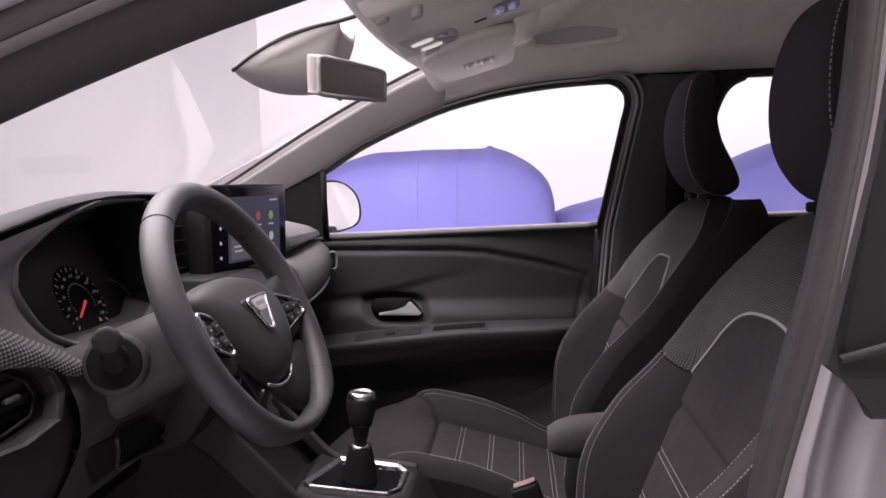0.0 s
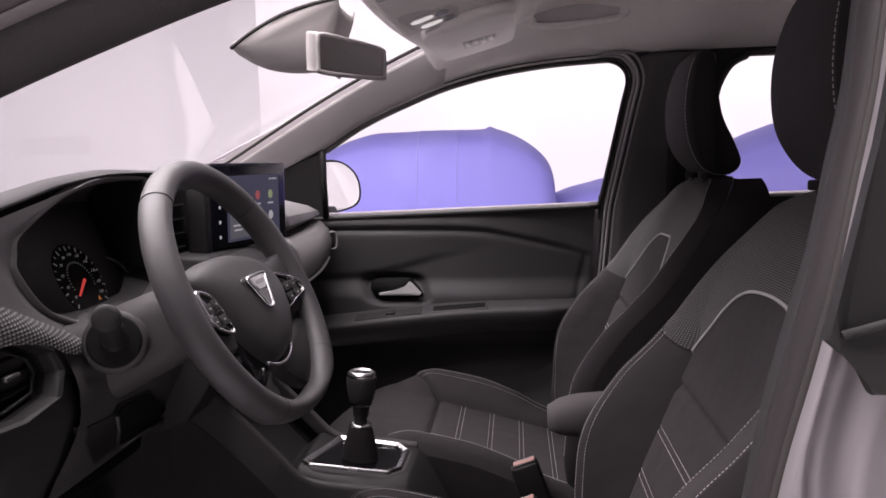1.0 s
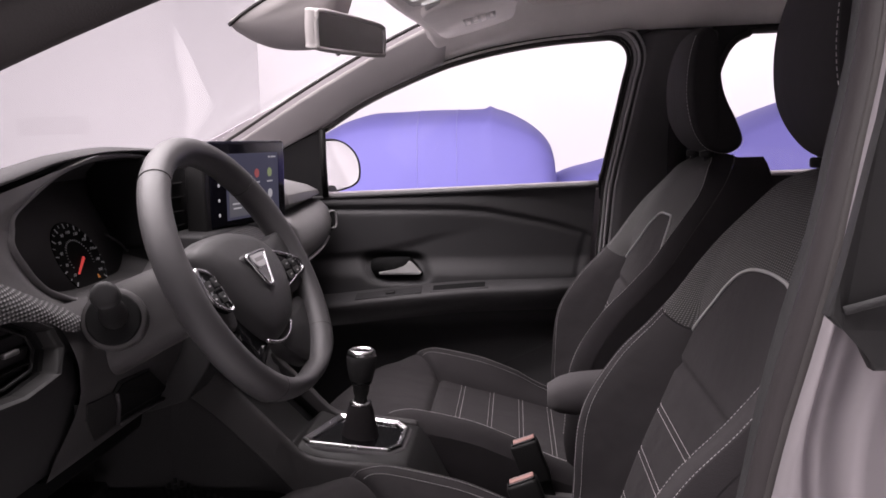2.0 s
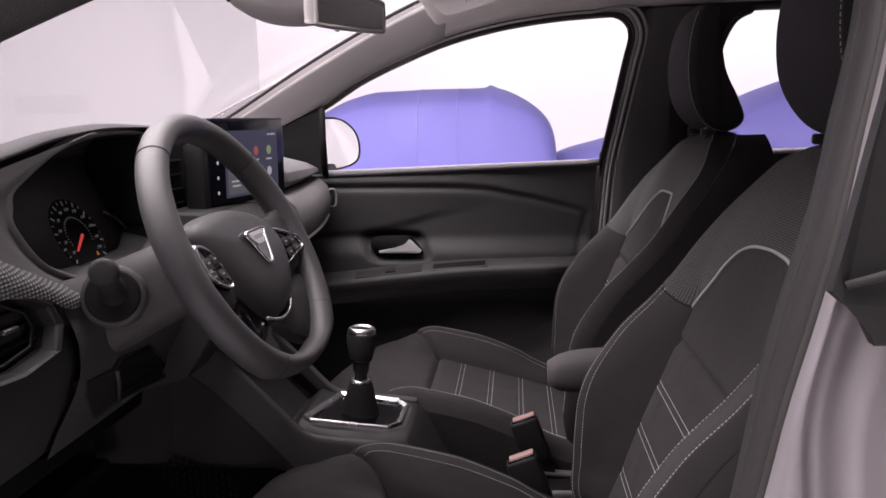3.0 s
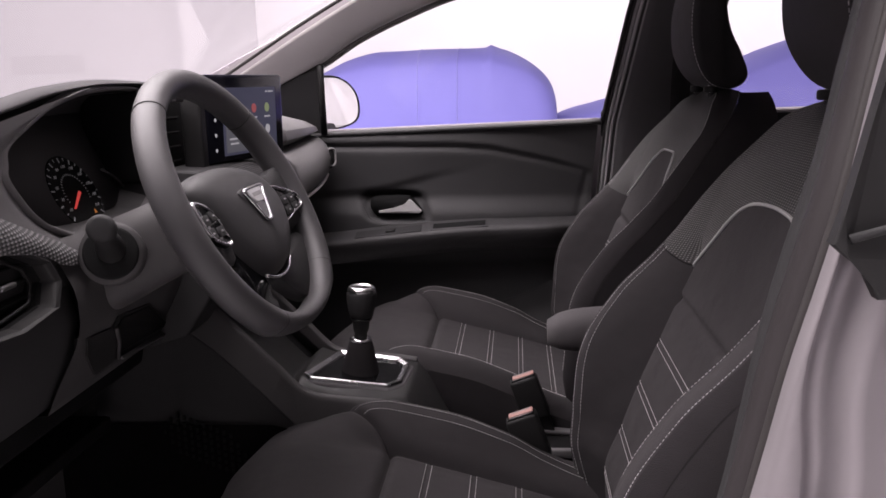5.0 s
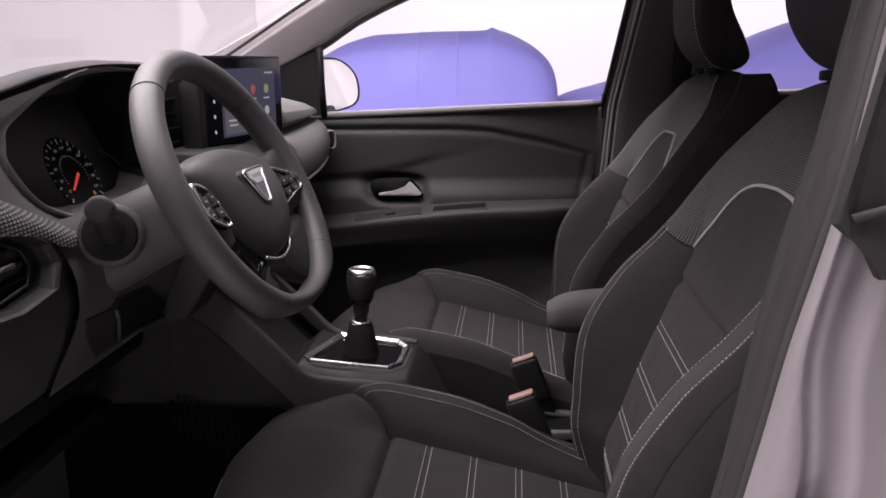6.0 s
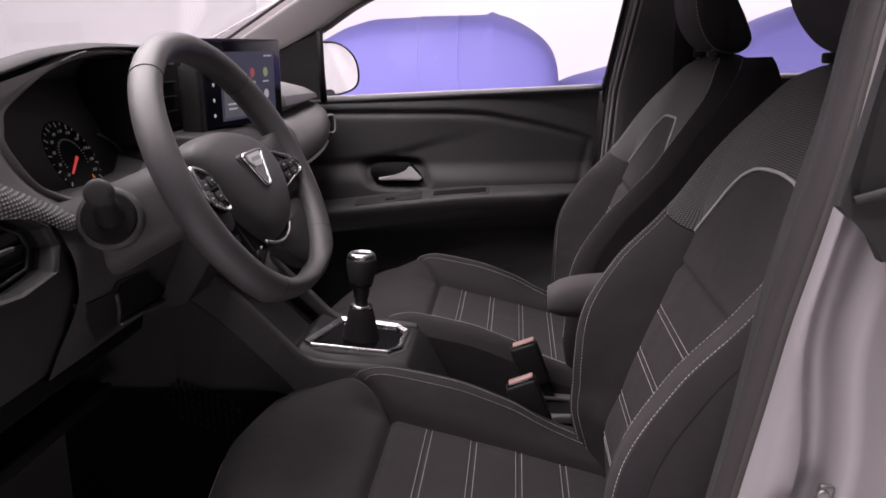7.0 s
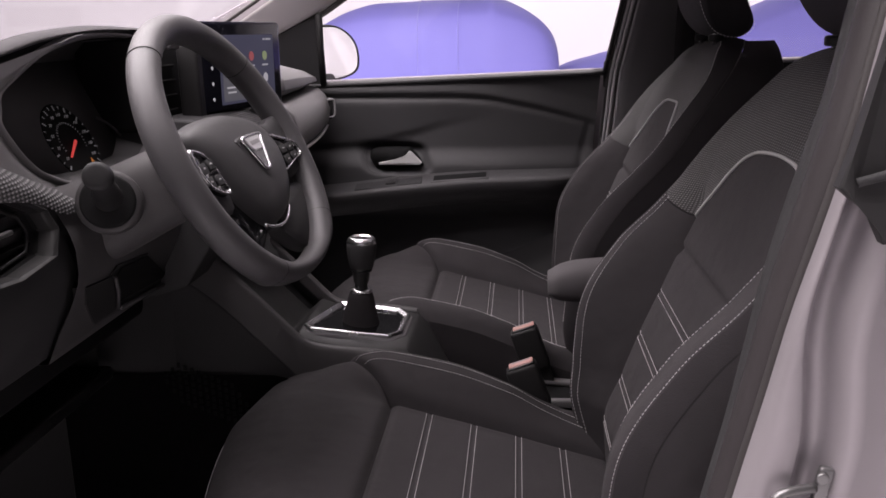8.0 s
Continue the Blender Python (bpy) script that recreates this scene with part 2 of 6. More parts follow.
def thick(bm, d):
    """Gives a sheet a thickness d against its normals."""
    bmesh.ops.recalc_face_normals(bm, faces=bm.faces)
    bmesh.ops.solidify(bm, geom=bm.faces[:], thickness=d)
    return bm


def loft(rings, cap=True, closed=True, loop=False):
    """Joins rings of equal length; closed: each ring is a loop; loop: the last ring joins the first."""
    bm = bmesh.new()
    vs = [[bm.verts.new(p) for p in r] for r in rings]
    n = len(rings[0])
    for a, b in zip(vs, vs[1:] + (vs[:1] if loop else [])):
        for j in range(n if closed else n - 1):
            k = (j + 1) % n
            try:
                bm.faces.new((a[j], a[k], b[k], b[j]))
            except ValueError:
                pass
    if cap and closed and not loop:
        bm.faces.new(vs[0])
        bm.faces.new(list(reversed(vs[-1])))
    return bm


def tube(pts, r, n=10, closed=False, squash=1.0):
    """A round bar along pts; r may be a function of 0..1."""
    pts = [Vector(p) for p in pts]
    k = len(pts)
    rings = []
    nrm = None
    for i, p in enumerate(pts):
        a = pts[i - 1] if (i or closed) else p
        b = pts[(i + 1) % k] if (i < k - 1 or closed) else p
        t = (b - a).normalized()
        if nrm is None:
            nrm = t.orthogonal().normalized()
        nrm = (nrm - t * nrm.dot(t)).normalized()
        bi = t.cross(nrm)
        rr = r(i / max(1, k - 1)) if callable(r) else r
        rings.append([p + (nrm * math.cos(2 * math.pi * j / n) + bi * squash * math.sin(2 * math.pi * j / n)) * rr for j in range(n)])
    return loft(rings, True, True, closed)


def box(sx, sy, sz, m, bevel=0.0, seg=3):
    bm = bmesh.new()
    bmesh.ops.create_cube(bm, size=1, matrix=Matrix.Diagonal((sx, sy, sz, 1)))
    if bevel:
        bmesh.ops.bevel(bm, geom=bm.edges[:], offset=bevel, segments=seg, profile=0.5, affect="EDGES")
    bm.transform(m)
    return bm


def disc(r, depth, m, n=32, bevel=0.0, r2=None):
    bm = bmesh.new()
    bmesh.ops.create_cone(bm, cap_ends=True, segments=n, radius1=r, radius2=r if r2 is None else r2, depth=depth)
    if bevel:
        ed = [e for e in bm.edges if abs(e.verts[0].co.z - e.verts[1].co.z) < 1e-6]
        bmesh.ops.bevel(bm, geom=ed, offset=bevel, segments=3, profile=0.5, affect="EDGES")
    bm.transform(m)
    return bm


def prism(outline, place, d0, d1, bevel=0.0):
    """A plate with a 2D outline, from depth d0 to d1; place(a, b, d) gives the world point."""
    bm = bmesh.new()
    lo = [bm.verts.new(place(a, b, d0)) for a, b in outline]
    hi = [bm.verts.new(place(a, b, d1)) for a, b in outline]
    k = len(outline)
    bm.faces.new(lo)
    top = bm.faces.new(list(reversed(hi)))
    for i in range(k):
        bm.faces.new((lo[i], hi[i], hi[(i + 1) % k], lo[(i + 1) % k]))
    if bevel:
        bmesh.ops.bevel(bm, geom=list(top.edges), offset=bevel, segments=3, profile=0.5, affect="EDGES")
    return bm


def merge(*bms):
    out = bmesh.new()
    for b in bms:
        me = bpy.data.meshes.new("tmp")
        b.to_mesh(me)
        b.free()
        out.from_mesh(me)
        bpy.data.meshes.remove(me)
    return out


def stitches(pts, dash=0.0034, gap=0.0014, r=0.00046, lift=None):
    """Dashes of sewing thread along a line of points."""
    pts = [Vector(p) for p in pts]
    bm = bmesh.new()
    acc, on, cur = 0.0, True, [pts[0]]
    for a, b in zip(pts, pts[1:]):
        seg = (b - a).length
        if seg < 1e-9:
            continue
        d, pos = (b - a) / seg, 0.0
        while pos < seg:
            need = (dash if on else gap) - acc
            if pos + need <= seg:
                pos += need
                q = a + d * pos
                if on:
                    cur.append(q)
                    s, e = cur[0], cur[-1]
                    t = (e - s).normalized()
                    o = t.orthogonal().normalized()
                    w = t.cross(o)
                    ring = [(o * math.cos(h) + w * math.sin(h)) * r for h in (0, 1.57, 3.14, 4.71)]
                    v0, v1 = [bm.verts.new(s + c) for c in ring], [bm.verts.new(e + c) for c in ring]
                    for j in range(4):
                        bm.faces.new((v0[j], v0[(j + 1) % 4], v1[(j + 1) % 4], v1[j]))
                    bm.faces.new(v0)
                    bm.faces.new(v1[::-1])
                else:
                    cur = [q]
                on, acc = not on, 0.0
            else:
                acc += seg - pos
                pos = seg
    return bm


# ---- the studio ----
GROUND = -0.12


def slab(name, sx, sy, sz, at, mat, label):
    ob = part(name, box(sx, sy, sz, Matrix.Translation(at)), mat, None, label, False)
    return tagged(ob, label, name.split("_")[0], "", "structure")


slab("floor", 34, 26, 0.2, (0, 5, GROUND - 0.1), STUDIO_FLOOR, "grey painted studio floor")
slab("ceiling", 34, 26, 0.2, (0, 5, 5.2), STUDIO_DARK, "dark studio ceiling above the cars")
slab("wall_back", 34, 0.2, 5.3, (0, 15, 2.5), STUDIO_WHITE, "brightly lit white studio wall")
slab("wall_front", 34, 0.2, 5.3, (0, -7, 2.5), STUDIO_SHADE, "plain grey studio wall")
slab("wall_west", 0.2, 26, 5.3, (-15, 5, 2.5), STUDIO_WHITE, "plain white studio wall")
slab("wall_east", 0.2, 26, 5.3, (15, 5, 2.5), STUDIO_WHITE, "plain white studio wall")
slab("wall_partition", 9.0, 0.006, 5.2, (-6.98, 8.0, 2.49), STUDIO_GREY, "pale grey studio partition with a sharp end")


slab("wall_panel", 0.86, 0.002, 0.20, (-4.87, 7.9955, 1.30), STUDIO_PANEL, "faint grey panel on the studio partition")


def covered_car(at, xs, zs, depth, seams):
    """A car under a fitted cloth: a draped shell with soft folds down to the ground; xs, zs: its outline from the side."""
    root = thing("covered_car", at, "parked car under a smooth blue fitted dust cover", "car", "covered cars")
    prof = smooth1(xs, zs)
    x0, x1 = xs[0], xs[-1]

    def fn(u, v):
        x = x0 + (x1 - x0) * (0.5 - 0.5 * math.cos(math.pi * u) if u < 0.5 else 0.5 - 0.5 * math.cos(math.pi * u))
        top = prof(x) - GROUND
        a = (v - 0.5) * 2
        w = depth * (1 - abs(2 * u - 1) ** 5 * 0.35)
        if abs(a) < 0.62:
            q = abs(a) / 0.62
            y, z = math.copysign(q * w * 0.84, a), top * (1 - 0.13 * q ** 3.0)
        else:
            t = (abs(a) - 0.62) / 0.38
            y = math.copysign(w * (0.84 + 0.16 * math.sin(min(1, t * 2.0) * 1.57)), a)
            z = top * 0.87 * (1 - t) + 0.03 * t
            y += 0.02 * math.sin(x * 11) * t * math.copysign(1, a)
        z += 0.010 * noise.noise(Vector((x * 2.5, y * 2.5, 0)))
        return Vector((x, at[1] + y, GROUND + z))
    part("cloth_cover", grid(fn, 90, 48), COVER, root)
    for k in seams:
        pts = [Vector(fn(k, 0.05 + 0.9 * j / 40)) + Vector((0, -0.004, 0.004)) for j in range(41)]
        part("seam", tube(pts, 0.004, 6), COVER_SEAM, root, "raised sewn seam of the cover")
    return root


covered_car((-1.0, 8.9, GROUND), [-2.9, -2.86, -2.45, -1.93, -1.6, -1.25, -0.7, -0.04, 0.03, 0.10, 0.17, 0.38, 0.56, 0.69, 0.75, 0.78], [0.4, 0.75, 0.95, 1.14, 1.29, 1.365, 1.38, 1.385, 1.415, 1.375, 1.355, 1.26, 1.14, 0.99, 0.82, 0.4], 0.85, (0.550, 0.629))
covered_car((3.6, 9.4, GROUND), [0.62, 0.66, 1.30, 2.0, 2.8, 3.25, 3.8, 5.2, 6.0, 6.4], [0.3, 0.5, 0.735, 0.88, 1.12, 1.31, 1.45, 1.48, 1.3, 0.4], 0.85, (0.4, 0.6))

# ---- car shell ----
FLOOR_Z = 0.17
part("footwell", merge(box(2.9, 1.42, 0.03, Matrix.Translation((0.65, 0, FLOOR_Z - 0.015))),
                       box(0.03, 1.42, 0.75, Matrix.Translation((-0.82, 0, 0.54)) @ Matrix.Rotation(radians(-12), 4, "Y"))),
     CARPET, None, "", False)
tagged(bpy.data.objects["footwell"], "black carpeted car floor and firewall", "car floor", "", "structure")
slab("wall_underbody", 2.86, 1.36, 0.265, (0.65, 0, GROUND + 0.1335), PLASTIC_BLACK, "black underbody of the car standing on the floor")
slab("wall_rear_bulkhead", 0.03, 1.42, 1.15, (1.95, 0, 0.74), PLASTIC_BLACK, "dark rear wall of the car cabin")


# blacker than the far one: the footwell's shade is put into its colour
slab("wall_kick_panel", 0.42, 0.03, 0.70, (-0.62, -0.695, 0.52), VENT_DARK, "kick panel beside the driver's footwell, blackened for the shade there")
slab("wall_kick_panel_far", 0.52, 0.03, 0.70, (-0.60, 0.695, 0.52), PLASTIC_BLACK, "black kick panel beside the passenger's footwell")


def sill_y(z):
    """Half-width of the cabin at the height z (the sides lean in above the belt line)."""
    return 0.70 - max(0, z - 0.90) * 0.22


# line of the door opening's upper edge: x -> z
EDGE = smooth1([-0.60, -0.36, -0.146, -0.053, 0.055, 0.162, 0.293, 0.422, 0.56, 0.9, 1.5, 1.95],
               [0.83, 0.945, 1.044, 1.099, 1.146, 1.184, 1.212, 1.226, 1.231, 1.234, 1.228, 1.20])
# the same line of the driver's doorway
EDGE_NEAR = smooth1([-0.80, -0.60, -0.36, -0.20, -0.106, -0.06, -0.014, 0.031, 0.077, 0.131, 0.20, 0.30, 0.42, 0.56, 0.9, 1.5, 1.95],
                    [0.74, 0.845, 0.962, 1.035, 1.076, 1.095, 1.113, 1.130, 1.146, 1.163, 1.184, 1.208, 1.224, 1.231, 1.234, 1.228, 1.20])
# line where the windscreen meets the pillar trim, at the side: x -> z
SCREEN_Z = smooth1([-0.62, -0.362, -0.172, -0.039, 0.104, 0.125], [0.885, 1.02, 1.128, 1.197, 1.262, 1.270])


def pillar_front(side):
    """The trim of the windscreen pillar: a long bulged strip between the windscreen and the side window."""
    name = "a_pillar"
    root = thing(name, (-0.2, side * 0.62, 1.0), "pale grey plastic windscreen pillar trim", "pillar")
    edge = EDGE if side > 0 else EDGE_NEAR
    rings = []
    for i in range(25):
        x = -0.60 + 0.745 * i / 24
        zb, zt = edge(x) + 0.008, max(SCREEN_Z(x), edge(x) + 0.03)
        yb, yt = sill_y(zb) - 0.012, sill_y(zt) - 0.055
        ring = []
        for j in range(9):
            t = j / 8
            ring.append(Vector((x + 0.02 * t, side * (yb + (yt - yb) * t - 0.004 * math.sin(math.pi * t)), zb + (zt - zb) * t)))
        for j in range(8, -1, -2):
            t = j / 8
            ring.append(Vector((x + 0.02 * t, side * (yb + (yt - yb) * t + 0.018), zb + (zt - zb) * t)))
        rings.append(ring)
    part("pillar_cover", loft(rings), PILLAR_TRIM, root, "", True)
    pts = [Vector((x, side * (sill_y(SCREEN_Z(x)) - 0.05), SCREEN_Z(x) + 0.006)) for x in np.linspace(-0.6, 0.12, 20)]
    part("screen_seal", tube(pts, 0.004, 6), RUBBER, root, "black rubber edge along the windscreen")
    if side < 0:
        return root
    # outer painted body of the pillar and roof rail
    rings = []
    for i in range(31):
        x = -0.75 + 1.75 * i / 30
        z = EDGE(x)
        y = sill_y(z)
        ring = [(x, side * (y + 0.005), z + 0.012), (x, side * (y + 0.03), z + 0.006), (x, side * (y + 0.055), z + 0.018),
                (x, side * (y + 0.058), z + 0.05), (x, side * (y + 0.03), z + 0.09), (x, side * (y - 0.02), z + 0.115), (x, side * (y - 0.02), z + 0.05)]
        rings.append([Vector(p) for p in ring])
    part("roof_rail", loft(rings), PAINT, root, "silver painted outer roof rail", True, 0.004)
    pts = [Vector((x, side * (sill_y(EDGE(x)) + 0.008), EDGE(x) + 0.002)) for x in np.linspace(-0.6, 0.95, 50)]
    part("door_seal", tube(pts, 0.009, 10), RUBBER, root, "dark rubber door seal")
    return root


pillar_front(1)
near_pillar = pillar_front(-1)
near_pillar["label"] = "windscreen pillar and roof rail with a broad dark door seal"
# bands of the open driver's doorway, from the inner seal out to the painted rail: offsets outwards and up


def doorway_band(name, prof, mat, label):
    rings = []
    for x in np.linspace(-0.80, 1.0, 61):
        z = EDGE_NEAR(x)
        y = -sill_y(z)
        rings.append([Vector((x, y - a, z + b)) for a, b in prof])
    part(name, loft(rings), mat, near_pillar, label)


doorway_band("weatherstrip", ((-0.004, 0.006), (0.004, -0.001), (0.014, -0.003), (0.024, -0.001), (0.034, 0.005), (0.043, 0.013), (0.049, 0.022), (0.052, 0.031), (0.050, 0.036), (0.02, 0.07)), RUBBER, "broad black rubber weatherstrip")
# raised ridge whose highlight line is painted by its paler material
doorway_band("seal_bead", ((0.046, 0.032), (0.052, 0.0315), (0.0555, 0.034), (0.057, 0.0375), (0.056, 0.041), (0.052, 0.043), (0.046, 0.042)), SEAL_BEAD, "ridge of the seal with its highlight put into a paler colour")
doorway_band("roof_seal", ((0.044, 0.040), (0.0535, 0.0415), (0.056, 0.047), (0.0585, 0.054), (0.0585, 0.060), (0.055, 0.064), (0.044, 0.066)), SEAL_BROWN, "dull brown-black outer roof seal")
doorway_band("roof_rail", ((0.050, 0.062), (0.059, 0.0635), (0.066, 0.069), (0.071, 0.082), (0.070, 0.098), (0.058, 0.122), (0.030, 0.142), (-0.02, 0.15), (-0.02, 0.09)), PAINT, "silver painted outer roof rail")


# roof lining, one curved sheet
def header_x(a):
    """The front edge of the roof lining, bowed forward in the middle; a from -1 to 1 across the car."""
    return 0.116 - 0.046 * (1 - a * a)


def roof_fn(u, v):
    a = (v - 0.5) * 2
    c = abs(a)
    x0 = header_x(a * 1.08)
    d = (1.95 - x0) * u ** 1.6
    x = x0 + d
    e = EDGE(x) + 0.012
    hw = sill_y(e) - 0.004
    crown = 1.388 + 0.012 * math.sin(math.pi * min(1, u)) - 0.05 * step(0.82, 1, u)
    lip = 1.268 - 0.020 * step(0.0, 0.016, d) + 0.30 * max(0.0, d - 0.022)
    top = lip + (crown - lip) * step(0.16, 0.42, d)
    s = 1 - max(0, (c - 0.45) / 0.55) ** 6
    return (x, a * hw, e + (top - e) * s)


roof = part("ceiling_headliner", thick(grid(roof_fn, 70, 56), -0.015), HEADLINER)
tagged(roof, "pale grey cloth roof lining of the car", "headliner", "", "structure")
skin = part("roof_skin", grid(lambda u, v: tuple(np.add(roof_fn(u, v), (0, 0, 0.05))), 20, 24), PAINT)
tagged(skin, "silver painted roof panel", "roof", "", "structure")

# windscreen
def screen_fn(u, v):
    a = (u - 0.5) * 2
    bulge = 1 - a * a
    x0, z0 = -0.62 - 0.16 * bulge, 0.885 + 0.01 * bulge
    x1, z1 = 0.118 - 0.045 * bulge, 1.275 + 0.006 * bulge
    return (x0 + (x1 - x0) * v, a * (0.635 - 0.05 * v), z0 + (z1 - z0) * v + 0.025 * math.sin(math.pi * v) )


w = part("window_windscreen", thick(grid(screen_fn, 24, 16), 0.004), SCREEN_GLASS)
tagged(w, "clear raked windscreen", "windscreen", "", "structure")
w.visible_shadow = False
band = part("trim_header", tube([screen_fn(k / 24, 1.0) for k in range(25)], 0.010, 8), RUBBER)
tagged(band, "dark rubber edge along the top of the windscreen", "trim", "", "structure")


# ---- passenger door ----
door = thing("passenger_door", (0.2, 0.75, 0.4), "closed front passenger door with charcoal trim panel", "door")
X0, X1 = -0.34, 0.545
CREASE = smooth1([-0.34, -0.118, 0.017, 0.151, 0.23, 0.283, 0.349, 0.427, 0.56], [0.860, 0.858, 0.856, 0.853, 0.847, 0.836, 0.822, 0.801, 0.765])
SWEEP = smooth1([-0.34, -0.123, -0.041, 0.041, 0.123, 0.25, 0.45], [0.740, 0.750, 0.759, 0.775, 0.796, 0.815, 0.83])
SILL = curve1([-0.34, -0.157, 0.499, 0.56], [0.887, 0.891, 0.906, 0.907])


def rear_edge(z):
    return 0.497 + (z - 0.905) * 0.21 if z > 0.905 else 0.497 + (z - 0.905) * 0.10


def door_y(x, z):
    c, w = CREASE(x), SWEEP(x)
    y = 0.680 + 0.016 * min(1.0, max(0.0, (z - c - 0.006) / 0.045))
    y += 0.012 * math.exp(-((z - c) / 0.0062) ** 2) * step(0.52, 0.38, x) + 0.004 * step(c, c - 0.006, z)
    y += 0.10 * max(0.0, min(c - 0.022, 0.90) - max(z, w)) * step(c - 0.01, c - 0.03, z)
    y += 0.007 * step(w + 0.004, w - 0.016, z) * step(0.26, 0.0, x)
    y -= 0.020 * step(0.74, 0.69, z)
    y += 0.045 * step(0.62, 0.56, z)
    y += 0.004 * math.exp(-((x - 0.452 - 0.25 * (z - 0.74)) / 0.005) ** 2) * step(0.81, 0.78, z) * step(0.655, 0.69, z)
    # handle recess
    sx = x + (z - 0.713) * 0.35
    dx, dz = (sx - 0.012) / 0.074, (z - 0.713) / 0.034
    y += 0.020 * step(1.2, 0.78, (abs(dx) ** 4 + abs(dz) ** 4) ** 0.25)
    return y


def door_fn(u, v):
    z = 0.28 + v * (SILL(X0) - 0.28)
    x = X0 + u * (rear_edge(z) - 0.006 - X0)
    z = 0.28 + v * (SILL(x) - 0.006 - 0.28)
    return (x, door_y(x, z), z)


part("door_panel", grid(door_fn, 120, 110), DOOR_PLASTIC, door, "charcoal moulded plastic door panel")
# belt line top
pts = [Vector((x, 0.694, SILL(x))) for x in np.linspace(X0, rear_edge(0.905), 30)]
part("belt_trim", loft([[p + Vector(q) for q in ((0, -0.012, -0.008), (0, -0.006, 0.0), (0, 0.012, 0.002), (0, 0.014, -0.012))] for p in pts]), DOOR_PLASTIC, door, "", True)
pts2 = [p + Vector((0, 0.026, 0)) for p in pts]
part("belt_moulding", loft([[p + Vector(q) for q in ((0, -0.010, -0.01), (0, -0.008, 0.004), (0, 0.03, 0.004), (0, 0.05, -0.02))] for p in pts2]), PAINT, door, "silver painted door edge below the glass", True)
# outer skin
part("outer_skin", grid(lambda u, v: (X0 + 0.87 * u, 0.775 + 0.02 * math.sin(math.pi * v), 0.2 + 0.69 * v), 8, 8), PAINT, door, "silver painted outer skin")
# window frame
outline = [(-0.150, SILL(-0.15))] + [(-0.146 + 0.0, 1.044)]
top = [(x, EDGE(x) - 0.002) for x in np.linspace(-0.146, 0.47, 26)]
corner = [(p.x, p.y) for p in spline([Vector(q) for q in ((0.47, 1.2285, 0), (0.505, 1.2275, 0), (0.532, 1.2195, 0), (0.549, 1.203, 0), (0.5545, 1.183, 0), (0.5525, 1.165, 0), (rear_edge(1.14), 1.14, 0))], 4)][1:-1]
back = [(rear_edge(z), z) for z in np.linspace(1.14, 0.906, 10)]
opening = top + corner + back
frame_pts = [Vector((x, sill_y(z) - 0.012, z)) for x, z in opening]
part("window_seal", tube(frame_pts, 0.005, 8), RUBBER, door, "black rubber window seal")


def band_plate(inner, outer, y_of, d0, d1):
    """A flat frame between two lines of (x, z) points."""
    rings = []
    for (a, b), (c, e) in zip(inner, outer):
        rings.append([Vector((a, y_of(b) + d0, b)), Vector((c, y_of(e) + d0, e)), Vector((c, y_of(e) + d1, e)), Vector((a, y_of(b) + d1, b))])
    return loft(rings)


outer_line = [(x, z + 0.03) for x, z in top] + [(min(0.60, x + 0.05), max(z, 1.16 + 0.1 * min(1, (len(corner) - i) / 8))) for i, (x, z) in enumerate(corner)] + [(x + 0.035, z) for x, z in back]
part("window_frame", band_plate(opening, outer_line, sill_y, 0.000, 0.012), PLASTIC_BLACK, door, "black door window frame", False)
part("frame_bead", tube([Vector((x + 0.010 * (1 if i > 25 else 0), sill_y(z) - 0.003, z + 0.008 * (1 if i <= 30 else 0))) for i, (x, z) in enumerate(opening)], 0.0036, 8), PILLAR_TRIM, door, "thin grey bead along the window frame")
bend = [Vector((x, z)) for x, z in opening[25:]] + [Vector((rear_edge(z), z)) for z in np.linspace(0.89, 0.40, 14)]


def seal_path(off, inset):
    """A line beside the rear edge of the window, off outwards."""
    out = []
    for k, p in enumerate(bend):
        t = (bend[min(k + 1, len(bend) - 1)] - bend[max(k - 1, 0)]).normalized()
        q = p + Vector((-t.y, t.x)) * off * (0.25 + 0.75 * step(0, 9, k))
        q.y = min(q.y, EDGE(q.x) + 0.0075 + 0.12 * off)
        out.append(Vector((q.x, sill_y(q.y) - inset, q.y)))
    return spline(out[::2], 3)


for off, inset, r_, mt in ((0.0080, 0.013, 0.0030, RUBBER), (0.0150, 0.015, 0.0045, GREY_TRIM), (0.0225, 0.016, 0.0036, SEAL_GREY), (0.0290, 0.017, 0.0026, RUBBER), (0.0350, 0.019, 0.0034, GREY_TRIM)):
    part("frame_seal", tube(seal_path(off, inset), lambda t, r=r_: r * (0.15 + 0.85 * step(0.0, 0.16, t)), 8), mt, door, "rubber seal lip round the window frame")
# corner triangle behind the mirror
tri = [(-0.34, 0.885), (-0.150, 0.888), (-0.146, 1.042), (-0.20, 1.022), (-0.34, 0.955)]
part("corner_triangle", prism(tri, lambda a, b, d: (a, sill_y(b) - 0.005 + d, b), 0.012, -0.008, 0.004), PLASTIC_SOFT, door, "black plastic corner piece", False)
part("quarter_post", tube([(-0.150, 0.685, 0.888), (-0.148, 0.665, 0.97), (-0.144, 0.648, 1.046)], 0.008, 8), PLASTIC_BLACK, door)
glass_poly = [(-0.15, 0.885)] + opening + [(0.497, 0.90)]
gl = part("window_pane", prism([(x, z) for x, z in glass_poly], lambda a, b, d: (a, sill_y(b) + 0.004 + d, b), 0, 0.004), GLASS, door, "clear side window glass", False)
gl.visible_shadow = False

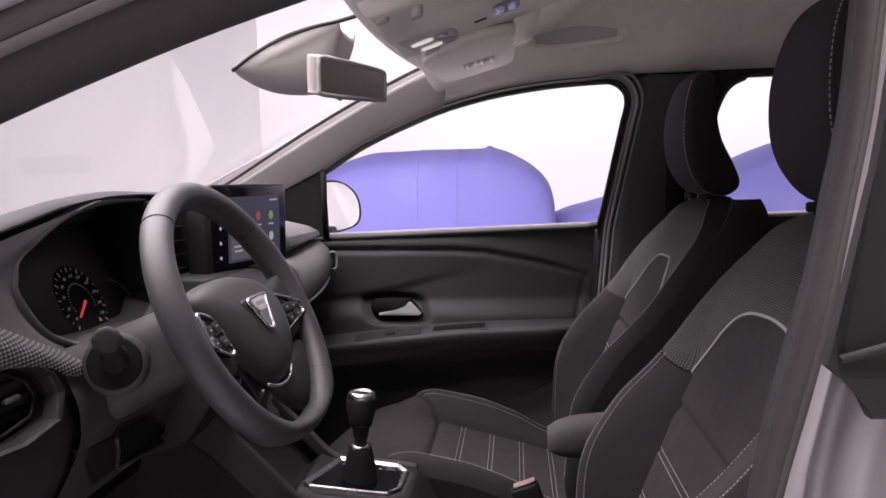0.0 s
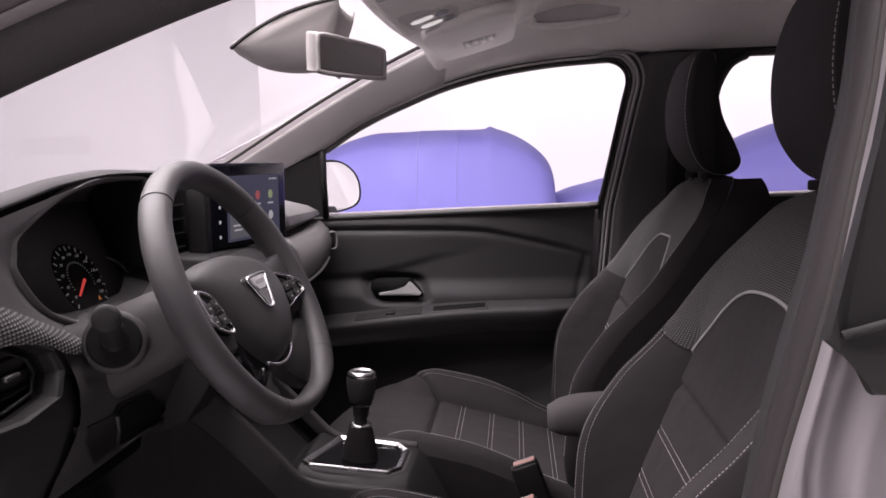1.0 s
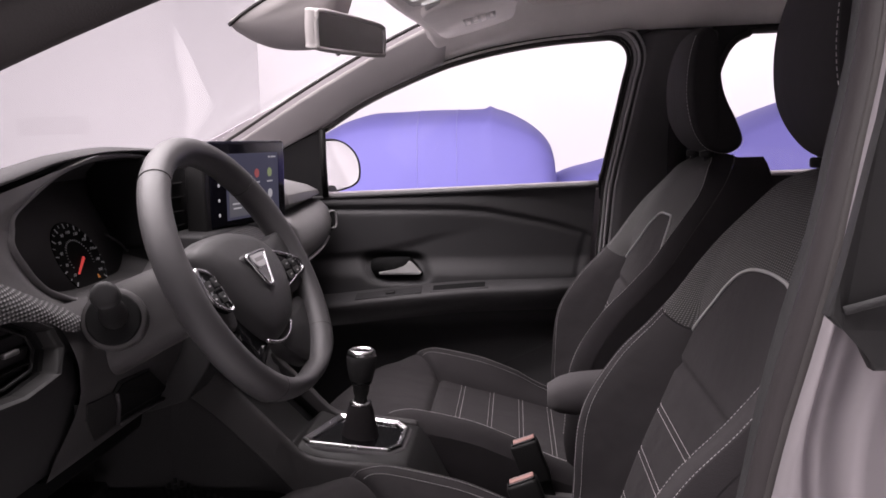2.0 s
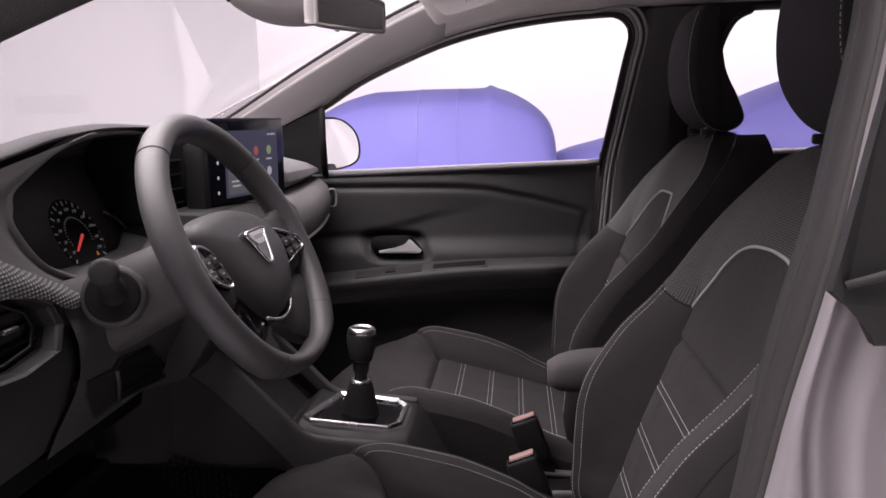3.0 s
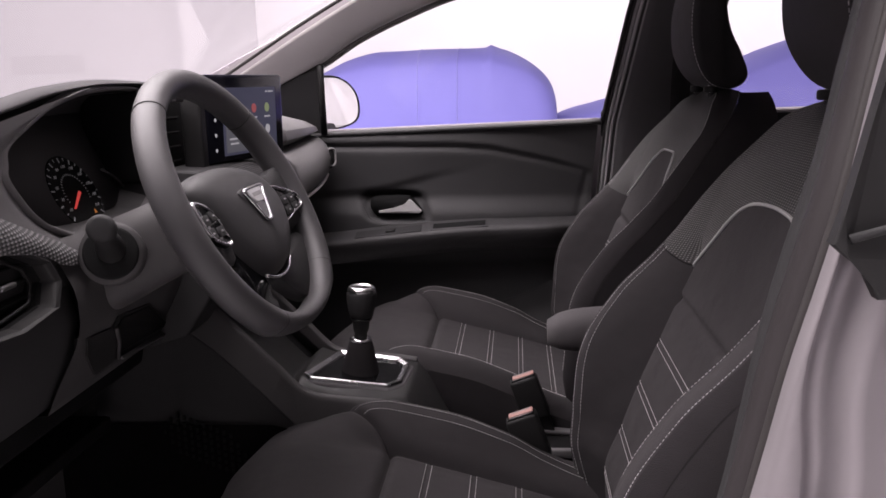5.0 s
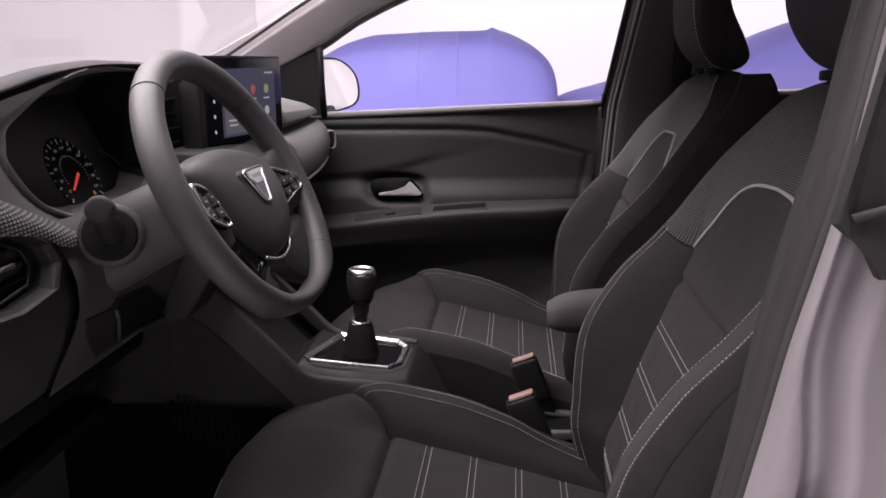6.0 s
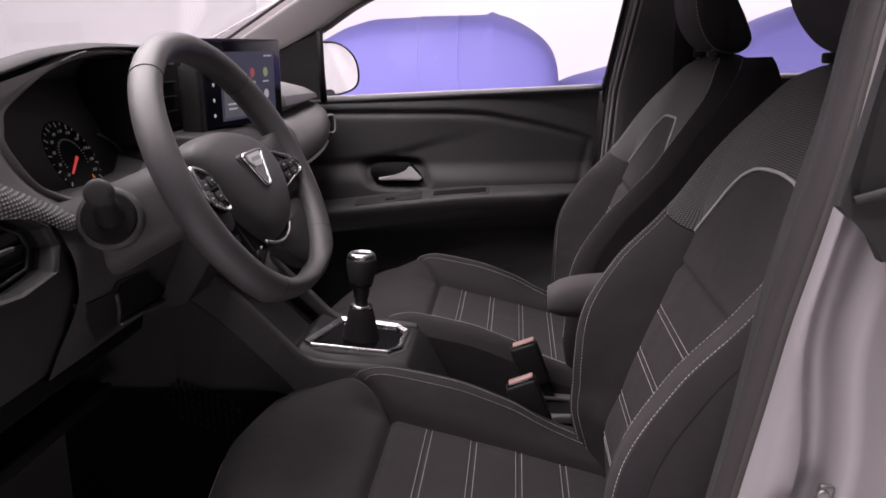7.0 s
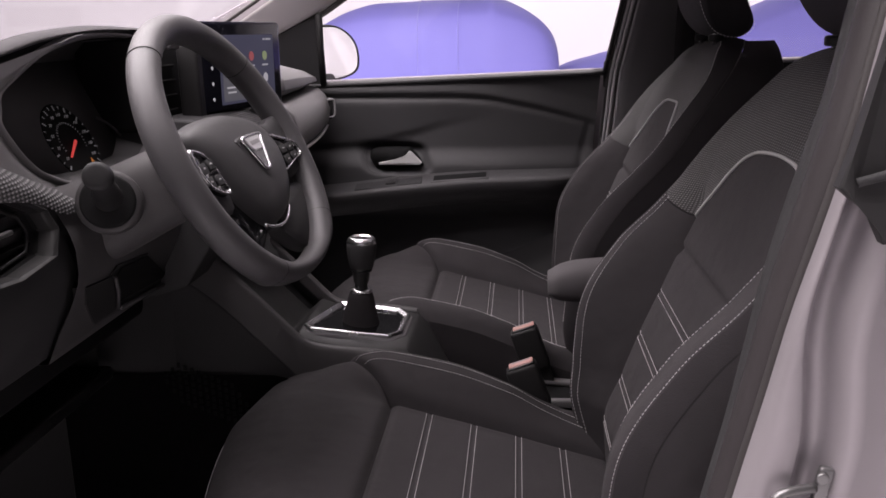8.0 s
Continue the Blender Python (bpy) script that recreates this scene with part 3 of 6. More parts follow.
# armrest with pull slot and switch panel
arm_z = smooth1([-0.33, -0.15, 0.015, 0.215, 0.393, 0.45], [0.640, 0.652, 0.669, 0.685, 0.689, 0.690])
rings = []
for i in range(41):
    x = -0.33 + 0.775 * i / 40
    zt = arm_z(x)
    d = 0.058 - 0.02 * step(0.36, 0.45, x)
    rings.append([Vector(p) for p in ((x, 0.700, zt + 0.002), (x, 0.672 - 0.006, zt), (x, 0.672 - d + 0.014, zt - 0.011), (x, 0.672 - d + 0.004, zt - 0.0145), (x, 0.672 - d, zt - 0.020), (x, 0.672 - d + 0.002, zt - 0.034),
                                      (x, 0.672 - d + 0.018, zt - 0.056), (x, 0.66, zt - 0.074), (x, 0.695, zt - 0.08))])
arm = part("door_armrest", loft(rings), PLASTIC_ARM, door, "charcoal moulded armrest shelf", True, 0.003)
def shelf(x0, x1, y0, y1, lift, high, bevel=0.001):
    """A plate that lies on the armrest's top."""
    return prism([(x0, y0), (x1, y0), (x1, y1), (x0, y1)], lambda a, b, d: (a, b, arm_z(a) - 0.275 * (0.666 - b) + d), lift, high, bevel)


part("slot_rim", shelf(0.100, 0.234, 0.622, 0.657, -0.004, 0.0014), PLASTIC_ARM, arm)
part("pull_slot", shelf(0.106, 0.228, 0.628, 0.652, -0.002, 0.0024), VENT_DARK, arm, "black recessed pull slot")
part("switch_panel", shelf(-0.078, 0.079, 0.624, 0.656, -0.004, 0.0016), PLASTIC_SOFT, arm, "black window switch plate")
part("window_switch", shelf(-0.006, 0.016, 0.632, 0.646, -0.002, 0.0060, 0.002), PLASTIC_BLACK, arm)
# handle
lev = [(-0.028, 0.7035), (0.010, 0.710), (0.034, 0.717), (0.046, 0.731), (0.052, 0.729), (0.076, 0.704), (0.071, 0.699), (0.02, 0.6985), (-0.026, 0.6985)]
part("door_handle", prism(lev, lambda a, b, d: (a, 0.684 + d - 0.10 * (a + 0.03) * (1 if a > 0.02 else 0.4), b), 0.006, -0.006, 0.0025), LEVER, door, "satin silver door pull lever", False)
hexa = [(-0.062, 0.722), (-0.046, 0.742), (0.045, 0.744), (0.062, 0.734), (0.092, 0.700), (0.080, 0.684), (-0.030, 0.680), (-0.056, 0.700)]
hexs = outline2(hexa, 4)
part("handle_bezel", tube([Vector((x * 1.04, door_y(x, z) - 0.0005, 0.712 + (z - 0.712) * 1.06)) for x, z in hexs], 0.0022, 6, True), DOOR_PLASTIC, door)
part("handle_bowl", prism([(0.008 + (a - 0.008) * 0.80, 0.716 + (b - 0.716) * 0.78) for a, b in hexs], lambda a, b, d: (a, 0.690 + d, b), 0, 0.02), VENT_DARK, door, "black recessed bowl behind the lever")
# door pocket
part("door_pocket", grid(lambda u, v: (0.10 + 0.36 * u, 0.655 - 0.03 * math.sin(math.pi * min(1, v * 1.3)), 0.28 + v * (0.18 + 0.13 * u ** 2)), 24, 12), PLASTIC_SOFT, door, "black moulded door pocket")

# outer mirror
mir = thing("wing_mirror", (-0.2, 0.95, 0.85), "black-rimmed door mirror reflecting the white studio", "mirror")
mo = [(-0.235, 1.008), (-0.20, 1.022), (-0.165, 1.016), (-0.135, 0.990), (-0.122, 0.955), (-0.125, 0.915), (-0.150, 0.895), (-0.20, 0.884), (-0.235, 0.888)]
mo = [(p.x, p.y) for p in spline([Vector((a, b, 0)) for a, b in mo], 5, True)]


def mirror_place(a, b, d):
    y = 0.965 + (a + 0.18) * 1.45
    k = (y + 1.33) / 2.31
    return (0.301 + (a - 0.301) * k - 0.82 * d, y + 0.57 * d, 1.018 + (b - 1.018) * k)


cx_, cz_ = -0.18, 0.955
part("mirror_housing", loft([[Vector(mirror_place(cx_ + (a - cx_) * k, cz_ + (b - cz_) * k, d)) for a, b in mo] for k, d in ((0.96, 0.002), (1.03, -0.004), (1.07, 0.006), (1.05, 0.04), (0.85, 0.09), (0.5, 0.12))]), PLASTIC_BLACK, mir, "gloss black mirror housing")
part("mirror_glass", prism([(cx_ + (a - cx_) * 0.97, cz_ + (b - cz_) * 0.97) for a, b in mo], mirror_place, -0.001, 0.003), MIRROR, mir, "", False)
part("mirror_arm", box(0.06, 0.22, 0.03, Matrix.Translation((-0.21, 0.86, 0.888)), 0.01), PLASTIC_BLACK, mir)

# ---- far centre pillar and rear door ----
bp = thing("b_pillar", (0.6, 0.7, 0.4), "black trimmed centre pillar between the side windows", "pillar")
rings = []
for i in range(21):
    z = 0.2 + 1.038 * i / 20
    xf = rear_edge(z) + 0.016
    xr = 0.748 + 0.02 * step(0.85, 0.55, z)
    y = sill_y(z)
    rings.append([Vector(p) for p in ((xf, y - 0.004, z), (xf + 0.03, y - 0.03, z), (xr - 0.05, y - 0.035, z), (xr, y - 0.008, z), (xr, y + 0.03, z), (xf, y + 0.03, z))])
part("pillar_trim", loft(rings), PLASTIC, bp, "", True, 0.01)
part("sill_corner", box(0.05, 0.03, 0.06, Matrix.Translation((0.522, 0.706, 0.897)), 0.004), PLASTIC_SOFT, bp)
pts = [Vector((0.66 + 0.01 * k, 0.625 - 0.01 * k, z)) for k, z in zip((0, 0, 1), (0.35, 0.9, 1.18))]
part("seat_belt", loft([[p + Vector((-0.022, 0, 0)), p + Vector((0.022, 0.012, 0)), p + Vector((0.022, 0.0135, 0)), p + Vector((-0.022, 0.0015, 0))] for p in spline(pts, 6)]), FABRIC_SIDE, bp, "black woven seat belt", True)

rd = thing("rear_door", (1.2, 0.75, 0.4), "closed rear passenger door with a rounded window", "door")
ro = [(0.752, 0.915), (0.748, 1.10), (0.752, 1.155), (0.775, 1.205), (0.81, 1.226), (0.86, 1.234), (1.30, 1.235), (1.42, 1.15), (1.47, 0.935)]
rim = spline([Vector((a, sill_y(b) - 0.008, b)) for a, b in ro[1:7]], 5) + [Vector((a, sill_y(b) - 0.008, b)) for a, b in ro[7:]]
rear_in = [(0.752, 0.92)] + [(p.x, p.z) for p in rim]
rear_out = [(0.735, 0.92)] + [(0.735, 1.10 + 0.16 * min(1, i / 16)) if i < 17 else (p.x, 1.262) if i < 26 else (p.x + 0.06, p.z + 0.02) for i, p in enumerate(rim)]
part("window_seal", tube([Vector((a, sill_y(b) - 0.008, b)) for a, b in rear_in], 0.007, 8), RUBBER, rd, "black window seal")
part("window_frame", band_plate(rear_in, rear_out, sill_y, -0.002, 0.012), PLASTIC_BLACK, rd, "black window surround", False)
part("door_panel", grid(lambda u, v: (0.74 + 1.2 * u, 0.690 + 0.01 * math.sin(9 * v), 0.28 + 0.635 * v), 12, 16), PLASTIC_SOFT, rd)
part("belt_moulding", box(1.2, 0.05, 0.026, Matrix.Translation((1.34, 0.725, 0.918)) @ Matrix.Rotation(radians(-0.8), 4, "Y"), 0.006), PAINT, rd, "silver painted door edge below the glass")
part("rear_frame", box(0.5, 0.03, 0.34, Matrix.Translation((1.72, 0.66, 1.07)), 0.01), PLASTIC_BLACK, rd)
gl = part("window_pane", prism([(p.x, p.z) for p in rim] + [(0.752, 0.92)], lambda a, b, d: (a, sill_y(b) + 0.006 + d, b), 0, 0.004), GLASS, rd, "", False)
gl.visible_shadow = False

# ---- near centre pillar (driver's doorway) ----
np_ = thing("door_pillar", (0.6, -0.75, 0.1), "silver painted door pillar with rubber seal and latch striker", "pillar")


JAMB_X = smooth1([0.10, 0.40, 0.688, 0.752, 0.812, 0.868, 0.912, 1.0, 1.056, 1.112, 1.30], [0.326, 0.389, 0.450, 0.4645, 0.4775, 0.4925, 0.5035, 0.525, 0.539, 0.549, 0.583])
TRIM_X = smooth1([0.10, 0.40, 0.650, 0.709, 0.825, 0.901, 0.957, 0.999, 1.061, 1.146, 1.30], [0.34, 0.395, 0.445, 0.458, 0.479, 0.498, 0.515, 0.525, 0.541, 0.555, 0.58])


def jamb_x(z):
    return JAMB_X(z)


def jamb_y(z):
    return -0.705 + 0.18 * max(0, z - 0.92)


def pillar_sheet(name, prof, mat, label, z0=0.10, z1=1.30, bevel=0.0, n=30):
    """A strip up the pillar from plan offsets (dx, dy) along it, z by z."""
    rings = []
    for i in range(n + 1):
        z = z0 + (z1 - z0) * i / n
        rings.append([Vector((jamb_x(z) + dx, jamb_y(z) + dy, z)) for dx, dy in prof(z)])
    return part(name, loft(rings), mat, np_, label, True, bevel)


def seal_band(name, stops, mat, label):
    """A strip of the pillar between its inner trim line and the paint; stops: share of the way, and how far it stands out."""
    rings = []
    for i in range(41):
        z = 0.10 + 1.20 * i / 40
        a, b = Vector((TRIM_X(z), jamb_y(z) + 0.012, z)), Vector((JAMB_X(z) - 0.001, jamb_y(z) - 0.054, z))
        rings.append([a.lerp(b, k) + Vector((-h, -0.15 * h, 0)) for k, h in stops] + [b + Vector((0.03, 0.01, 0)), a + Vector((0.05, 0.0, 0))])
    part(name, loft(rings), mat, np_, label)


seal_band("inner_trim", ((-0.02, -0.006), (0.0, 0.0), (0.10, 0.0022), (0.24, 0.0024), (0.34, 0.0006), (0.38, -0.003)), PLASTIC_SOFT, "black plastic inner trim")
seal_band("rubber_seal", ((0.34, -0.004), (0.37, 0.0008), (0.44, 0.0042), (0.56, 0.0055), (0.70, 0.0050), (0.80, 0.0030), (0.86, -0.0005), (0.90, -0.004)), SEAL_DARK, "broad dull brown rubber door seal")
seal_band("seal_lip", ((0.86, -0.004), (0.885, -0.001), (0.93, 0.0008), (0.97, 0.0), (1.0, -0.004)), RUBBER, "dark edge of the seal against the paint")
BAND = smooth1([0.1, 0.69, 0.72, 0.753, 0.782, 0.82, 0.88, 1.3], [0.032, 0.031, 0.029, 0.021, 0.013, 0.007, 0.005, 0.005])
JAMB = ((0.000, -0.066), (0.003, -0.062), (0.005, -0.058), (0.008, -0.053), (0.013, -0.050), (0.018, -0.051), (0.022, -0.056), (0.026, -0.063), (0.030, -0.068), (0.035, -0.0705), (0.041, -0.069), (0.052, -0.064), (0.075, -0.062))
pillar_sheet("painted_jamb", lambda z: [(0.014, -0.036), (0.010, -0.050), (0.001, -0.056), (0.003 + 0.3 * BAND(z), -0.064)] + [(BAND(z) + a, b) for a, b in JAMB] + [(0.12, -0.062), (0.30, -0.068), (0.30, 0.0), (0.05, -0.02)],
             PAINT, "silver painted door jamb", 0.10, 1.30, 0.0, 60)
st = part("latch_striker", tube(spline([(0.499, -0.772, 0.690), (0.482, -0.779, 0.691), (0.473, -0.781, 0.688), (0.470, -0.782, 0.680), (0.473, -0.781, 0.671), (0.482, -0.779, 0.667), (0.499, -0.772, 0.666)], 5), 0.0034, 10), STEEL, np_, "steel latch striker loop")
part("striker_plate", box(0.010, 0.006, 0.044, Matrix.Translation((0.503, -0.770, 0.683)) @ Matrix.Rotation(radians(10), 4, "Y"), 0.002), STEEL, st)
part("striker_screw", disc(0.0045, 0.004, Matrix.Translation((0.503, -0.774, 0.698)) @ Matrix.Rotation(radians(90), 4, "X"), 16, 0.0015), STEEL, st)
def jamb_pt(z, k, out):
    """A point on the painted jamb: k behind its front edge, out towards the open air."""
    return Vector((jamb_x(z) + k, jamb_y(z) - 0.064 - out, z))


part("jamb_plug", disc(0.0055, 0.004, Matrix.Translation(jamb_pt(0.745, 0.092, 0.0)) @ Matrix.Rotation(radians(90), 4, "X"), 20, 0.0015), SEAL_GREY, np_, "pale round plug")
near_rear = thing("rear_side_door", (0.9, -0.8, 0.4), "closed rear door edge with black window frame", "door")
fo = [(0.585, 1.30), (0.534, 1.053), (0.526, 1.018), (0.521, 1.001), (0.501, 0.931), (0.497, 0.917), (0.491, 0.898), (0.500, 0.890), (0.511, 0.882), (0.515, 0.873), (0.520, 0.863), (0.9, 0.867), (0.9, 1.30)]
part("window_frame", prism(fo, lambda a, b, d: (a, -0.792 + d + 0.16 * max(0, b - 0.92), b), 0.012, 0, 0.003), PLASTIC_BLACK, near_rear, "black rear window frame", False)
part("frame_lip", tube([(0.500, -0.794, 0.902), (0.53, -0.796, 0.911), (0.58, -0.796, 0.92)], 0.003, 8), PLASTIC_SOFT, near_rear)
part("outer_skin", box(1.34, 0.02, 0.6, Matrix.Translation((1.28, -0.80, 0.56)), 0.008), PAINT, near_rear, "silver painted door skin")
# unseen closing panel, added to block light from the near rear side
part("rear_light_block", prism([(0.895, 0.86), (1.95, 0.86), (1.95, 1.22), (1.70, 1.30), (0.895, 1.30)], lambda a, b, d: (a, -0.775 + d + 0.16 * max(0, b - 0.92), b), 0.006, 0), GLOSS_BLACK, near_rear, "unseen opaque black panel that keeps light off the rear roof", False)

# ---- open driver's door, swung forward on its hinges ----
od = thing("driver_door", (-0.5, -0.78, 0.2), "open silver driver's door with charcoal trim panel", "door")
DM = Matrix.Translation((-0.50, -0.78, 0)) @ Matrix.Rotation(radians(-72), 4, "Z")


def open_door(y0, bulge):
    def fn(u, v):
        return DM @ Vector((1.02 * u + 0.02 * v, y0 + bulge * math.sin(math.pi * v) * math.sin(math.pi * u), 0.20 + 0.69 * v))
    return fn


part("door_panel", grid(open_door(0.05, 0.03), 12, 12), PLASTIC, od, "charcoal moulded door panel")
part("outer_skin", grid(open_door(-0.05, -0.02), 12, 12), PAINT, od, "silver painted outer skin")
part("door_edge", tube([DM @ Vector(p) for p in ((0, 0, 0.2), (1.02, 0, 0.2), (1.04, 0, 0.89), (0.0, 0, 0.89))], 0.05, 8, True), PAINT, od)
part("armrest", box(0.6, 0.07, 0.06, DM @ Matrix.Translation((0.5, 0.09, 0.64)), 0.02), PLASTIC, od)
part("window_frame", tube(spline([DM @ Vector(p) for p in ((0.16, 0, 0.9), (0.36, -0.02, 1.06), (0.62, -0.05, 1.19), (0.98, -0.06, 1.24), (1.09, -0.05, 1.18), (1.03, 0, 0.9))], 6), 0.018, 8), PLASTIC_BLACK, od, "black window frame")

# ---- front seats ----
SEAT_Y, SEAT_M, SEAT_DX = -0.36, 1, 0.0
BACK_X = smooth1([0.36, 0.472, 0.533, 0.596, 0.655, 0.709, 0.754, 0.80, 0.86, 0.92, 0.952, 0.970],
                 [0.425, 0.418, 0.439, 0.462, 0.487, 0.510, 0.530, 0.546, 0.570, 0.603, 0.627, 0.655])
BACK_B = smooth1([0.36, 0.473, 0.553, 0.64, 0.707, 0.764, 0.80, 0.865, 0.99], [0.03, 0.042, 0.066, 0.084, 0.070, 0.040, 0.022, 0.006, 0.0])
BACK_W = smooth1([0.36, 0.50, 0.70, 0.80, 0.87, 0.915, 0.945, 0.963, 0.970], [0.235, 0.255, 0.262, 0.258, 0.240, 0.212, 0.180, 0.135, 0.10])
BACK_D = smooth1([0.36, 0.60, 0.80, 0.90, 0.94, 0.970], [0.15, 0.145, 0.11, 0.075, 0.05, 0.03])
Z_LINE = smooth1([-0.262, -0.21, -0.172, -0.155, -0.13, -0.0962, -0.05, -0.016, 0.0218, 0.054, 0.093, 0.109, 0.135, 0.172, 0.21, 0.262],
                 [0.91, 0.86, 0.830, 0.838, 0.851, 0.8605, 0.8625, 0.8610, 0.8570, 0.848, 0.822, 0.805, 0.781, 0.754, 0.768, 0.788])
Z_FAR = smooth1([0.0, 0.03, 0.083, 0.145, 0.172, 0.21, 0.262], [0.856, 0.841, 0.802, 0.7645, 0.752, 0.766, 0.786])
Z_FAR_NEAR = smooth1([0.0, 0.015, 0.045, 0.120, 0.145, 0.172, 0.21, 0.262], [0.856, 0.862, 0.867, 0.868, 0.850, 0.80, 0.79, 0.80])
EDGE_IN = smooth1([0.34, 0.60, 0.70, 0.75, 0.80, 0.85, 0.90, 0.95, 0.97], [0.03, 0.040, 0.045, 0.045, 0.030, 0.023, 0.020, 0.028, 0.03])
RIB_Z = (0.472, 0.533, 0.596, 0.655)
HEAD_W = smooth1([0.97, 1.0, 1.05, 1.11, 1.17, 1.21], [0.74, 0.88, 1.0, 0.98, 0.84, 0.66])
RIB_X = (0.174, 0.237, 0.300, 0.362, 0.424)
SEAT_Z = smooth1([-0.125, -0.121, -0.112, -0.095, -0.07, -0.035, 0.0, 0.05, 0.118, 0.174, 0.237, 0.30, 0.362, 0.46],
                 [0.34, 0.40, 0.448, 0.477, 0.495, 0.505, 0.508, 0.502, 0.484, 0.468, 0.452, 0.436, 0.419, 0.392])
SEAT_B = smooth1([-0.13, -0.03, 0.02, 0.063, 0.115, 0.20, 0.285, 0.336, 0.379, 0.46], [0.0, 0.0, 0.012, 0.036, 0.056, 0.062, 0.051, 0.037, 0.032, 0.03])


def back_pt(y, z, lift=0.0):
    """A point on the front of the backrest, y from the seat's middle."""
    w = BACK_W(z)
    c = abs(y)
    s = step(0.168, 0.224, c)
    x = BACK_X(z) - (BACK_B(z) + (0.005 if y < 0 else 0.0)) * s
    edge = max(0, (c - (w - 0.028)) / 0.028)
    x += 0.030 * min(1, edge) ** 2 + 0.10 * (c / 0.26) ** 2 * step(0.83, 0.97, z) * 0.3
    if c < 0.171 and z < 0.72:
        for rz in RIB_Z:
            x += 0.0022 * math.exp(-((z - rz) / 0.003) ** 2)
        x += 0.006 * math.exp(-((z - 0.712) / 0.006) ** 2)
    x += 0.010 * math.exp(-(abs(c - 0.172) / 0.006) ** 1.3) * step(0.80, 0.76, z)
    return Vector((x - lift + SEAT_DX, SEAT_Y + SEAT_M * y, z + lift * 0.3))


def seat_pt(x, y, lift=0.0):
    """A point on the top of the cushion."""
    c = abs(y)
    s = step(0.155, 0.232, c)
    z = SEAT_Z(x) + SEAT_B(x) * s
    z -= 0.03 * max(0, (c - 0.228) / 0.030) ** 2
    if c < 0.172 and x > 0.13:
        for rx in RIB_X:
            z -= 0.0022 * math.exp(-((x - rx) / 0.003) ** 2)
    if x > 0.03:
        z -= 0.011 * math.exp(-(abs(c - 0.174) / 0.006) ** 1.3) * step(0.05, 0.1, x)
    z -= 0.011 * math.exp(-(abs(x - cut_x(c)) / 0.006) ** 1.3)
    xx = x + (0.026 * (c / 0.26) ** 2 + (max(0.0, 0.20 * (0.108 - y)) if SEAT_M > 0 else 0.028 * c / 0.26 if y < 0 else 0.0)) * step(0.12, -0.08, x)
    return Vector((xx + SEAT_DX, SEAT_Y + SEAT_M * y, z + lift))


def cut_x(c):
    """Where the front panel of the cushion ends, by the distance from the middle."""
    return 0.118 - 0.10 * step(0.165, 0.262, c)


